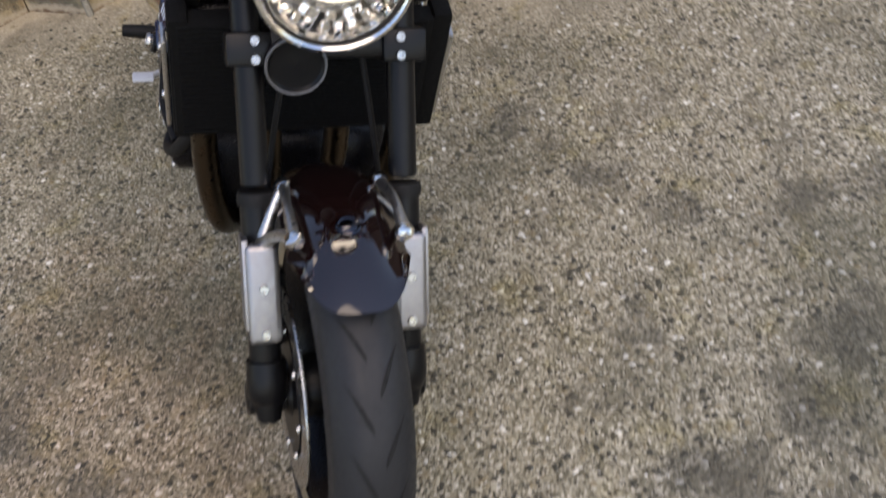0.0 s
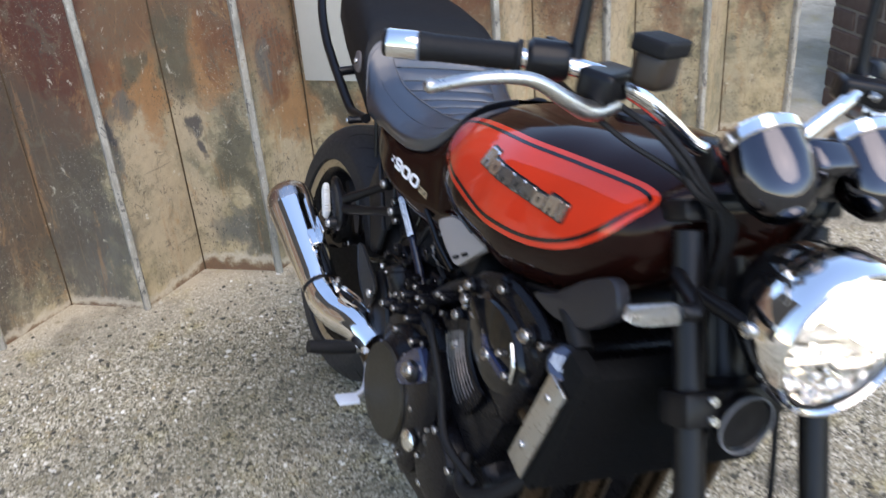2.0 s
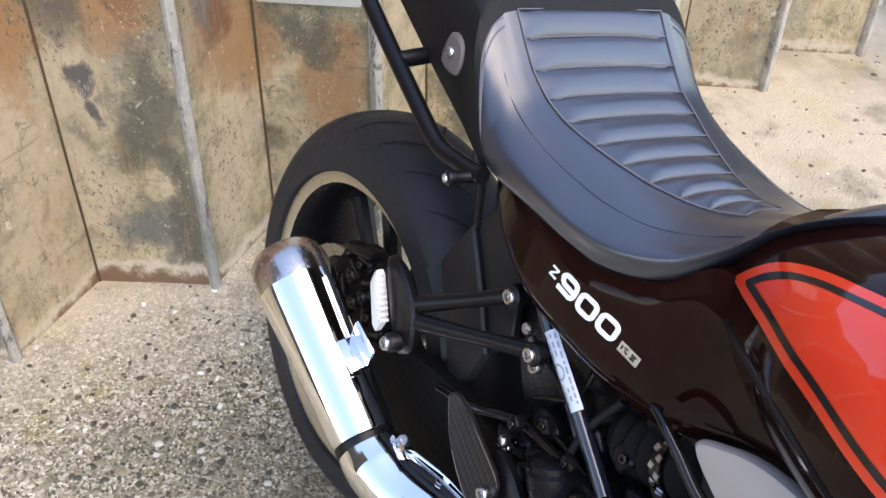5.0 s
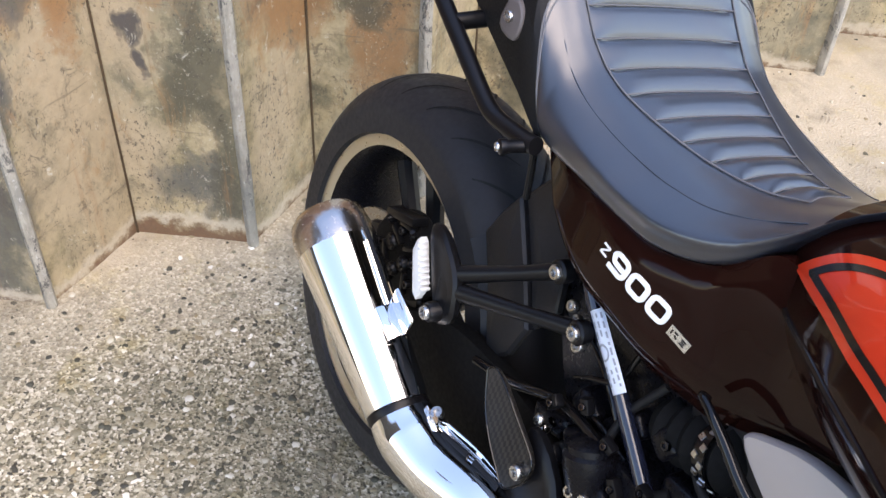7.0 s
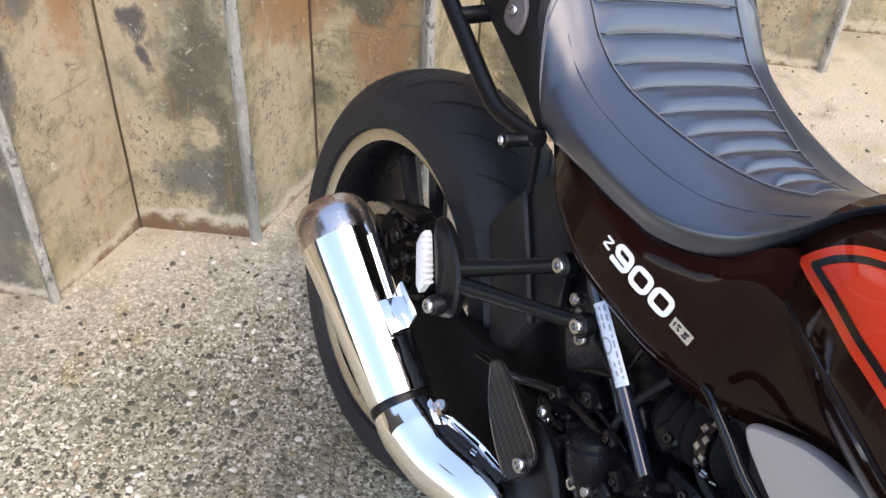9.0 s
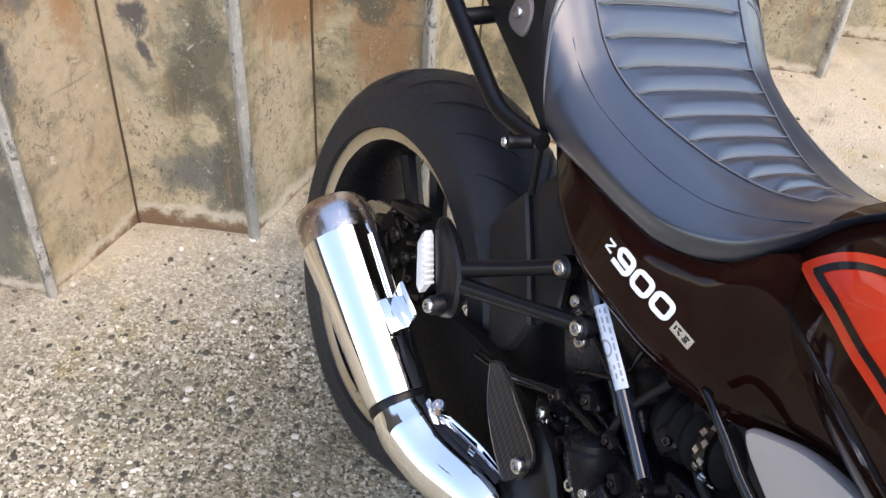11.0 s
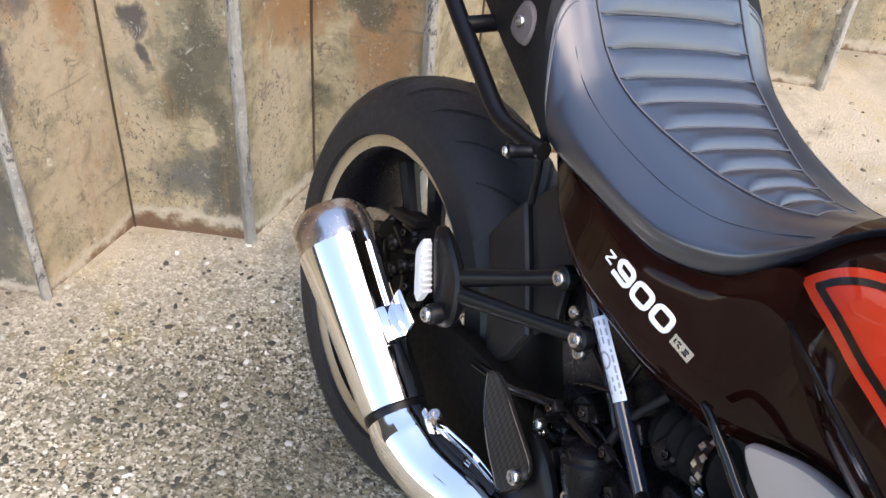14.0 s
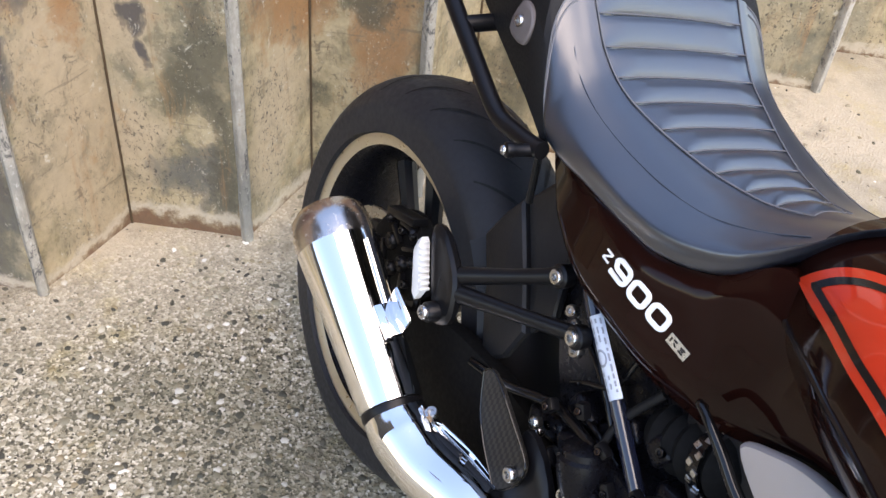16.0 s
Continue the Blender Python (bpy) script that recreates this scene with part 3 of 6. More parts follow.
def pebbles(x0, x1, y0, y1, per_m2, lo, hi, seed):
    """Flat half-buried stones, all in one mesh."""
    rng = np.random.default_rng(seed)
    n = int((x1 - x0) * (y1 - y0) * per_m2)
    c = np.stack([rng.uniform(x0, x1, n), rng.uniform(y0, y1, n)], 1)
    # fewer stones show where the cement was trowelled smooth along the foot of the wall
    far = 0.55 * np.clip((c[:, 1] - 0.25) / 0.5, 0.0, 1.0)
    keep = rng.random(n) < np.clip((c[:, 0] - far + 0.60) / 0.42, 0.05, 1.0)
    c = c[keep]
    n = len(c)
    k = 6
    rad = lo + (hi - lo) * rng.random(n) ** 3.0
    turn = rng.uniform(0, 2 * np.pi, n)
    asp = rng.uniform(0.45, 1.0, n)
    ang = np.linspace(0, 2 * np.pi, k, endpoint=False)[None] + rng.uniform(-0.25, 0.25, (n, k))
    wob = rng.uniform(0.68, 1.2, (n, k))

    def ring(f, h):
        ex, ey = np.cos(ang) * wob * rad[:, None] * f, np.sin(ang) * wob * rad[:, None] * f * asp[:, None]
        cs, sn = np.cos(turn)[:, None], np.sin(turn)[:, None]
        return np.stack([c[:, :1] + ex * cs - ey * sn, c[:, 1:] + ex * sn + ey * cs, np.repeat((h * rad)[:, None], k, 1)], 2)

    tall = rng.uniform(0.08, 0.38, n)
    v = np.concatenate([ring(1.0, -0.05 * np.ones(n)), ring(0.62, tall)], 1).reshape(-1, 3)
    base = (np.arange(n) * 2 * k)[:, None]
    j = np.arange(k)
    quads = np.stack([j, (j + 1) % k, (j + 1) % k + k, j + k], 1)
    faces = []
    for q in quads:
        faces.append(base + q[None])
    sides = np.concatenate(faces, 0)
    tops = base + (np.arange(k) + k)[None]
    me = bpy.data.meshes.new("pebbles")
    me.vertices.add(len(v))
    me.vertices.foreach_set("co", v.ravel())
    loops = np.concatenate([sides.ravel(), tops.ravel()])
    starts = np.concatenate([np.arange(len(sides)) * 4, len(sides) * 4 + np.arange(n) * k])
    me.loops.add(len(loops))
    me.loops.foreach_set("vertex_index", loops)
    me.polygons.add(len(starts))
    me.polygons.foreach_set("loop_start", starts)
    me.update(calc_edges=True)
    me.validate()
    me.materials.append(M_PEBBLE)
    return tagged(new("pebbles", me), "cream, tan, grey and black aggregate stones set in the concrete", "pebbles", kind="stuff")


OUTER = [-2.40, -2.01, -1.615, -1.22, -0.823, -0.427, -0.035, 0.338, 0.712, 1.085, 1.455, 1.815]
X_OUT, X_IN, WALL_H = -0.520, -0.648, 1.45


def pile_wall():
    """Interlocked folded steel piles: each panel a thick plate, and a scuffed clutch bar on every outward fold."""
    root = tagged(new("wall_west"), "zigzag wall of weathered rusty steel sheet piles", "wall", kind="structure")
    corners = []
    for a, b in zip(OUTER, OUTER[1:]):
        corners += [(X_OUT, a), (X_IN, (a + b) / 2)]
    corners.append((X_OUT, OUTER[-1]))
    th = 0.011
    rng = random.Random(4)
    for i, (p, q) in enumerate(zip(corners, corners[1:])):
        d = Vector((q[0] - p[0], q[1] - p[1], 0))
        ln = d.length
        d.normalize()
        nrm = Vector((d.y, -d.x, 0))
        bm = bmesh.new()
        nu, nv = 6, 22
        rows = []
        for face in (0, 1):
            g = []
            for v in range(nv + 1):
                row = []
                for u in range(nu + 1):
                    s, z = u / nu, -0.03 + (WALL_H + 0.03) * v / nv
                    dent = 0.004 * noise.noise(Vector((i * 3.1 + s * 2.0, z * 2.2, 0.5))) * math.sin(math.pi * s)
                    row.append(bm.verts.new(Vector((p[0], p[1], z)) + d * ln * s + nrm * (dent - th * face)))
                g.append(row)
            rows.append(g)
        for face, g in enumerate(rows):
            for v in range(nv):
                for u in range(nu):
                    bm.faces.new((g[v][u], g[v][u + 1], g[v + 1][u + 1], g[v + 1][u]))
        f, b = rows
        for v in range(nv):
            for u in (0, nu):
                bm.faces.new((f[v][u], f[v + 1][u], b[v + 1][u], b[v][u]))
        for u in range(nu):
            for v in (0, nv):
                bm.faces.new((f[v][u], f[v][u + 1], b[v][u + 1], b[v][u]))
        part("panel", bm, M_PILE, root)
    for k, y in enumerate(OUTER):
        bm = bmesh.new()
        rings = []
        for v in range(31):
            z = -0.03 + (WALL_H + 0.03) * v / 30
            wob = 0.0016 * noise.noise(Vector((k * 5.0, z * 9, 1.0)))
            sec = [(-0.010, -0.0098), (0.004, -0.0108), (0.010, -0.0075), (0.0120, 0.0), (0.010, 0.0075), (0.004, 0.0108), (-0.010, 0.0098)]
            rings.append([(X_OUT + 0.004 + sx + wob, y + sy + wob * 0.6, z) for sx, sy in sec])
        part("clutch_bar", loft(bm, rings), M_EDGE, root, "scuffed grey interlock edge of the pile")
    # a thin dark brown line up each inward fold
    for k, (a, b) in enumerate(zip(OUTER, OUTER[1:])):
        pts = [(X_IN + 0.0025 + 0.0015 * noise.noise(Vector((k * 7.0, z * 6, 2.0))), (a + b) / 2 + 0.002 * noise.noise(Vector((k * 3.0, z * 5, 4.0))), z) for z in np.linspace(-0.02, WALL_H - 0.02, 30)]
        part("fold_seam", tube(pts, 0.0024, 6, 2), M_SEAM, root, "thin dark brown line along the fold")
    return root


def brick_pier(name, x0, x1, y0, y1, h, label):
    """A pier of dark bricks with pale raked joints; each brick a piece of its own."""
    root = tagged(new(name), label, "wall", kind="structure")
    part("mortar_core", box((x1 - x0 - 0.012, y1 - y0 - 0.012, h), at((x0 + x1) / 2, (y0 + y1) / 2, h / 2 - 0.01), 0), M_MORTAR, root, smooth=False)
    protos = {}

    def brick(sx, sy, c):
        key = (round(sx, 3), round(sy, 3))
        if key not in protos:
            o = part("brick", box((sx, sy, 0.066), None, 0.005, seg=1), M_BRICK, root, smooth=False)
            protos[key] = o.data
            o.location = c
        else:
            o = new("brick", protos[key])
            o.parent, o.location = root, c

    course, k = 0.077, 0
    z = 0.036
    while z < h:
        off = 0.0 if k % 2 else 0.115
        for (a0, a1, fixed, along) in ((x0, x1, y0, "x"), (y0, y1, x1, "y")):
            s = a0 - off
            while s < a1 - 0.01:
                b0, b1 = max(s, a0) + 0.003, min(s + 0.225, a1) - 0.003
                if b1 - b0 > 0.03:
                    c, ln = (b0 + b1) / 2, b1 - b0
                    if along == "x":
                        brick(ln, 0.06, (c, fixed + 0.028, z))
                    else:
                        brick(0.06, ln, (fixed - 0.028, c, z))
                s += 0.233
        z += course
        k += 1
    return root


# ---- the motorcycle: x ahead from the rear axle, y to its left, z up from the tyres' feet; it leans on its stand ----
LEAN = -15.04


def tank_half(x, z):
    """Half width of the fuel tank at a place of its side view."""
    w = interp(x, TX, TW)
    zb, zt = interp(x, TX, TB), interp(x, TX, TT)
    u = min(max((z - zb) / (zt - zb), 0.0), 1.0)
    u0 = 0.36
    if u < u0:
        return w * (0.80 + 0.20 * (1 - ((u0 - u) / u0) ** 2.2))
    return w * max(1 - ((u - u0) / (1 - u0)) ** 2.8, 0.0) ** (1 / 2.1)


TX = [0.555, 0.60, 0.65, 0.70, 0.80, 0.90, 1.00, 1.08, 1.14, 1.185, 1.205]
TW = [0.088, 0.125, 0.158, 0.184, 0.212, 0.214, 0.196, 0.180, 0.164, 0.136, 0.085]
TB = [0.780, 0.772, 0.768, 0.765, 0.762, 0.764, 0.780, 0.808, 0.845, 0.893, 0.930]
TT = [0.880, 0.908, 0.932, 0.952, 0.984, 1.006, 1.020, 1.026, 1.024, 1.012, 0.985]


def fuel_tank(bike):
    bm = bmesh.new()
    rings = []
    for x in np.linspace(TX[0], TX[-1], 48):
        zb, zt = interp(x, TX, TB), interp(x, TX, TT)
        half = [(tank_half(x, zb + (zt - zb) * u), zb + (zt - zb) * u) for u in np.linspace(0, 1, 22) ** 0.85]
        rings.append([(x, -y, z) for y, z in half] + [(x, y, z) for y, z in half[::-1]])
    tank = part("fuel_tank", loft(bm, rings), M_BROWN, bike, "dark brown metallic fuel tank with an orange-red side panel")
    C = (0.571, 0.832)
    panel = rounded([C, C, (0.600, 0.839), (0.640, 0.847), (0.685, 0.851), (0.73, 0.852), (0.775, 0.849), (0.82, 0.843), (0.86, 0.838), (0.90, 0.835), (0.98, 0.840), (1.04, 0.857), (1.09, 0.883), (1.133, 0.920), (1.160, 0.957), (1.170, 0.983),
                     (1.150, 0.994), (1.10, 0.992), (1.03, 0.984), (0.92, 0.969), (0.836, 0.956), (0.768, 0.942), (0.692, 0.919), (0.641, 0.898), (0.609, 0.878), (0.588, 0.856), C], 6)
    panel = [p for k, p in enumerate(panel) if k == 0 or math.dist(p, panel[k - 1]) > 0.0008]
    if math.dist(panel[0], panel[-1]) < 0.0008:
        panel.pop()

    def spine(x):
        """A point on the panel's middle line."""
        x = min(max(x, 0.675), 1.085)
        return Vector((x, interp(x, [0.675, 0.75, 0.85, 0.95, 1.085], [0.878, 0.893, 0.898, 0.906, 0.942])))

    edge = np.array(panel)
    step = np.roll(edge, -1, 0) - edge
    span = np.maximum((step ** 2).sum(1), 1e-12)

    def gap(q):
        """Distance from a point to the outline."""
        k = np.clip(((q - edge) * step).sum(1) / span, 0, 1)
        return float(np.sqrt((((edge + step * k[:, None]) - q) ** 2).sum(1).min()))

    def inset(pts, d):
        """The outline moved inwards until it lies d inside it along the curved skin."""
        out = []
        for x, z in pts:
            slope = (tank_half(x, z + 0.002) - tank_half(x, z - 0.002)) / 0.004
            p, q, want = np.array((x, z)), np.array(spine(x)), d / max(1.0, math.sqrt(1 + slope * slope))
            lo, hi = 0.0, 1.0
            for _ in range(14):
                mid = (lo + hi) / 2
                lo, hi = (mid, hi) if gap(p + (q - p) * mid) < want else (lo, mid)
            out.append(tuple(p + (q - p) * hi))
        return out

    def skin(name, loops, off, mat, label=""):
        for sg in (-1, 1):
            rings = [[(x, sg * (tank_half(x, z) + off), z) for x, z in lp] for lp in loops]
            part(name, loft(bmesh.new(), rings, caps=False), mat, tank, label)

    core = inset(panel, 0.024)
    loops = [panel, inset(panel, 0.008), inset(panel, 0.016)] + [[tuple(Vector(p) * (1 - k) + spine(p[0]) * k) for p in core] for k in (0.0, 0.15, 0.3, 0.45, 0.6, 0.75, 0.88, 0.98, 1.0)]
    skin("red_panel", loops, 0.0024, M_RED, "orange-red painted panel")
    skin("pinstripe", [inset(panel, 0.0085), inset(panel, 0.0115), inset(panel, 0.0148)], 0.0031, M_STRIPE, "black pinstripe round the red panel")
    for sg in (-1, 1):
        line = [(p.x, p.z) for p in spline([(0.588, 0, 0.802), (0.65, 0, 0.8145), (0.71, 0, 0.8175), (0.765, 0, 0.812), (0.80, 0, 0.803), (0.84, 0, 0.784)], 4)]
        part("lower_trim", tube([(x, sg * (tank_half(x, z) - 0.0005), z) for x, z in line], 0.0034, 8, 1), M_STRIPE, tank, "black trim line along the tank's lower edge")
    # raised emblem: slanted silver blocks of uneven width on black outlines, each with a dark slot
    wide = [1.15, 1.0, 1.3, 1.0, 0.9, 1.0, 1.05, 0.55]
    for sg in (-1, 1):
        start = 0.0
        for i, w in enumerate(wide):
            f0, f1 = (start + 0.03) / sum(wide), (start + w - 0.03) / sum(wide)
            start += w
            tall = 0.0275 if i in (0, 6, 7) else 0.0205
            base = 0.908 - 0.004 * i / 8
            xa, xb = 0.854 + 0.206 * f0, 0.854 + 0.206 * f1
            q = 0.0028
            block = [(xa + q, 0), (xb - q, 0), (xb, q), (xb, tall - q), (xb - q, tall), (xa + q, tall), (xa, tall - q), (xa, q)]
            mx, hw = (xa + xb) / 2, 0.0016
            slot = [(mx - hw, tall * 0.30), (mx + hw, tall * 0.30), (mx + hw, tall * 0.66), (mx - hw, tall * 0.66)] if i % 2 else [(mx - hw, -0.0003), (mx + hw, -0.0003), (mx + hw, tall * 0.36), (mx - hw, tall * 0.36)]

            def raised(name, shape, low, lift, mat, grow=0.0, label=""):
                cx, cv = mx, tall / 2
                rows = []
                for off in (low, lift):
                    r = []
                    for x, v in shape:
                        x, v = x + math.copysign(grow, x - cx), v + math.copysign(grow, v - cv)
                        x += 0.16 * v
                        x = x if sg < 0 else 1.914 - x
                        r.append((x, sg * (tank_half(x, base + v) + off), base + v))
                    rows.append(r)
                return part(name, loft(bmesh.new(), rows), mat, tank, label, smooth=False)

            raised("emblem_outline", block, 0.0008, 0.0040, M_STRIPE, 0.0020, "black emblem outline")
            raised("emblem_block", block, 0.0010, 0.0062, M_EMBLEM)
            if i < 7:
                raised("emblem_slot", slot, 0.0012, 0.0066, M_STRIPE)
    lid = part("filler_cap", lathe([(0, 0.04), (0.006, 0.04), (0.009, 0.036), (0.009, 0.0)], (0.93, 0, 1.007), (-0.12, 0, 1)), M_BLACK, tank, "black filler cap")
    return tank


RIBS = [0.204, 0.227, 0.254, 0.283, 0.314, 0.350, 0.383, 0.415, 0.448, 0.477, 0.508]
SX = [0.150, 0.172, 0.200, 0.227, 0.254, 0.283, 0.314, 0.350, 0.383, 0.415, 0.448, 0.477, 0.520, 0.555, 0.585, 0.615, 0.640]
S_TOP = [0.944, 0.936, 0.914, 0.889, 0.866, 0.848, 0.838, 0.831, 0.827, 0.825, 0.827, 0.832, 0.850, 0.873, 0.900, 0.926, 0.940]
S_RIB = [0.106, 0.106, 0.105, 0.104, 0.103, 0.099, 0.094, 0.083, 0.072, 0.061, 0.050, 0.040, 0.022, 0.010, 0.006, 0.004, 0.003]
S_OUT = [0.148, 0.150, 0.153, 0.155, 0.158, 0.160, 0.160, 0.160, 0.159, 0.157, 0.153, 0.147, 0.128, 0.108, 0.090, 0.068, 0.040]
S_BOT = [0.800, 0.792, 0.785, 0.779, 0.775, 0.772, 0.771, 0.771, 0.769, 0.767, 0.767, 0.772, 0.792, 0.835, 0.885, 0.914, 0.930]
S_BW = [0.150, 0.152, 0.155, 0.158, 0.160, 0.160, 0.159, 0.157, 0.153, 0.149, 0.145, 0.138, 0.124, 0.102, 0.084, 0.064, 0.036]


def seat_section(x):
    """The shoulder and side of the seat, from the ribbed field's edge down to the bottom edge."""
    top, rib, out, bot, bw = (interp(x, SX, s) for s in (S_TOP, S_RIB, S_OUT, S_BOT, S_BW))
    h = top - bot
    pts = [(rib, top), (rib + (out - rib) * 0.38, top - 0.0045), (rib + (out - rib) * 0.74, top - 0.0165), (out, top - min(0.042, h * 0.5)),
           (bw + 0.004, bot + h * 0.25), (bw, bot + 0.004), (bw - 0.012, bot)]
    return [(p.y, p.z) for p in spline([(0, y, z) for y, z in pts], 5)]


def seat_top(x, y):
    top, rib = interp(x, SX, S_TOP), interp(x, SX, S_RIB)
    if x < RIBS[0] or x > RIBS[-1] or abs(y) > rib:
        return 0.0
    i = max(k for k in range(len(RIBS)) if RIBS[k] <= x + 1e-9)
    if i >= len(RIBS) - 1:
        return 0.0
    t = (x - RIBS[i]) / (RIBS[i + 1] - RIBS[i])
    fade = min(1.0, (rib - abs(y)) / 0.030) ** 0.7
    return fade * (0.0105 * max(1 - (2 * t - 1) ** 2, 0) ** 0.6 - 0.0042)


def seat_bow(x, y):
    """The ribs bow rearwards between their ends."""
    rib = interp(x, SX, S_RIB)
    if abs(y) >= rib or x < 0.16 or x > 0.56:
        return 0.0
    return -0.0065 * (1 - (y / rib) ** 2) * min(1.0, (x - 0.16) / 0.05, (0.56 - x) / 0.05)


def seat_lean(x, z):
    """The seat's sides slant forward below the shoulder, most at its rear seam."""
    return 0.6 * max(0.0, interp(x, SX, S_TOP) - 0.005 - z) * min(1.0, max(0.0, (0.36 - x) / 0.15))


def seat(bike):
    xs = sorted(set(list(np.linspace(SX[0], SX[-1], 40)) + [RIBS[i] + (RIBS[i + 1] - RIBS[i]) * k / 10 for i in range(len(RIBS) - 1) for k in range(11)]))
    rings = []
    for x in xs:
        top, rib = interp(x, SX, S_TOP), interp(x, SX, S_RIB)
        rings.append([(rib * k / 16, top + seat_top(x, rib * k / 16)) for k in range(16)] + seat_section(x))
    full = [[(x + seat_bow(x, y) + seat_lean(x, z), -y, z) for y, z in r[::-1]] + [(x + seat_bow(x, y) + seat_lean(x, z), y, z) for y, z in r[1:]] for x, r in zip(xs, rings)]
    cut = min(range(len(xs)), key=lambda k: abs(xs[k] - RIBS[0]))
    s = part("seat", loft(bmesh.new(), full[cut:]), M_SEAT, bike, "black ribbed vinyl seat with grey stitching")
    part("seat_heel", loft(bmesh.new(), full[:cut + 1]), M_PAD, s, "plain black rear flank of the seat")
    for x in RIBS:
        rib = interp(x, SX, S_RIB)
        top = interp(x, SX, S_TOP)
        part("stitch_seam", tube([(x + seat_bow(x, k * rib), k * rib, top - 0.0004 + 0.0016 * k * k) for k in (-1, -0.75, -0.5, -0.25, 0, 0.25, 0.5, 0.75, 1)], 0.0008, 6, 3), M_THREAD, s)
    for sg in (-1, 1):
        part("edge_seam", tube([(x, sg * (interp(x, SX, S_RIB) + 0.001), interp(x, SX, S_TOP) + 0.0012) for x in RIBS], 0.0009, 6, 5), M_THREAD, s)
        for dx in (0.003, 0.010):
            side = seat_section(RIBS[0] + dx)[5:-6]
            part("side_seam", tube([(RIBS[0] + dx + seat_lean(RIBS[0] + dx, z), sg * (y + 0.0004), z + 0.0002) for y, z in side], 0.0011, 6, 2), M_THREAD, s)
        part("piping", tube([(x + seat_lean(x, interp(x, SX, S_TOP) - 0.0118), sg * (interp(x, SX, S_RIB) + (interp(x, SX, S_OUT) - interp(x, SX, S_RIB)) * 0.62), interp(x, SX, S_TOP) - 0.0118) for x in (0.245, 0.27, 0.31, 0.35, 0.39, 0.43, 0.47, 0.51, 0.545)], 0.0007, 6, 6), M_SEAT, s)
    # raised rear part of the seat, with the tail bag straps' plate
    rr = []
    for x, w, zt, zb in ((0.196, 0.1485, 0.920, 0.772), (0.190, 0.1510, 0.930, 0.772), (0.15, 0.146, 0.946, 0.789), (0.08, 0.135, 0.958, 0.809), (0.0, 0.120, 0.964, 0.838), (-0.10, 0.098, 0.962, 0.870), (-0.20, 0.06, 0.94, 0.905)):
        k = 0.60 * min(1, max(0, (x + 0.1) / 0.2))
        sec = spline([(0, -w * 1.05, zb), (0, -w * 1.07, zb + (zt - zb) * 0.45), (0, -w * 1.01, zt - 0.038), (0, -w * 0.86, zt - 0.008), (0, -w * 0.5, zt), (0, 0, zt + 0.001), (0, w * 0.5, zt), (0, w * 0.86, zt - 0.008), (0, w * 1.01, zt - 0.038), (0, w * 1.07, zb + (zt - zb) * 0.45), (0, w * 1.05, zb)], 5)
        rr.append([(x + k * (0.920 - p.z), p.y, p.z) for p in sec])
    back = part("pillion_pad", loft(bmesh.new(), rr), M_PAD, s, "plain black pillion section of the seat")
    for sg in (-1, 1):
        part("strap_plate", plate(rounded([(0.170, 0.838), (0.200, 0.834), (0.206, 0.856), (0.196, 0.872), (0.176, 0.872)], 3), sg * 0.149, sg * 0.1615, 0.0005, 0.002), M_PLATE, s, "small dull metal strap plate with a screw")
        bolt(s, (0.186, sg * 0.161, 0.854), (0, sg, 0), 0.0065)
    return s


CX = [0.262, 0.292, 0.331, 0.391, 0.456, 0.509, 0.567, 0.610, 0.655, 0.705, 0.745]
C_LO = [0.742, 0.722, 0.697, 0.672, 0.660, 0.647, 0.650, 0.666, 0.700, 0.735, 0.758]
C_HI = [0.752, 0.762, 0.770, 0.772, 0.768, 0.785, 0.836, 0.830, 0.800, 0.785, 0.775]
C_Y = [0.116, 0.130, 0.145, 0.153, 0.146, 0.132, 0.121, 0.119, 0.124, 0.134, 0.142]


def cover_y(x, z):
    """How far the side cover stands out, rolled in along its lower and upper edges."""
    lo, hi = interp(x, CX, C_LO), interp(x, CX, C_HI)
    u = min(max((z - lo) / max(hi - lo, 1e-4), 0), 1)
    step = 0.0030 / (1 + math.exp(-(x - 0.555 + 0.5 * (z - 0.70)) / 0.004))
    return interp(x, CX, C_Y) - 0.021 * max(0, 1 - u / 0.32) ** 2 - 0.010 * max(0, (u - 0.8) / 0.2) ** 2 - step


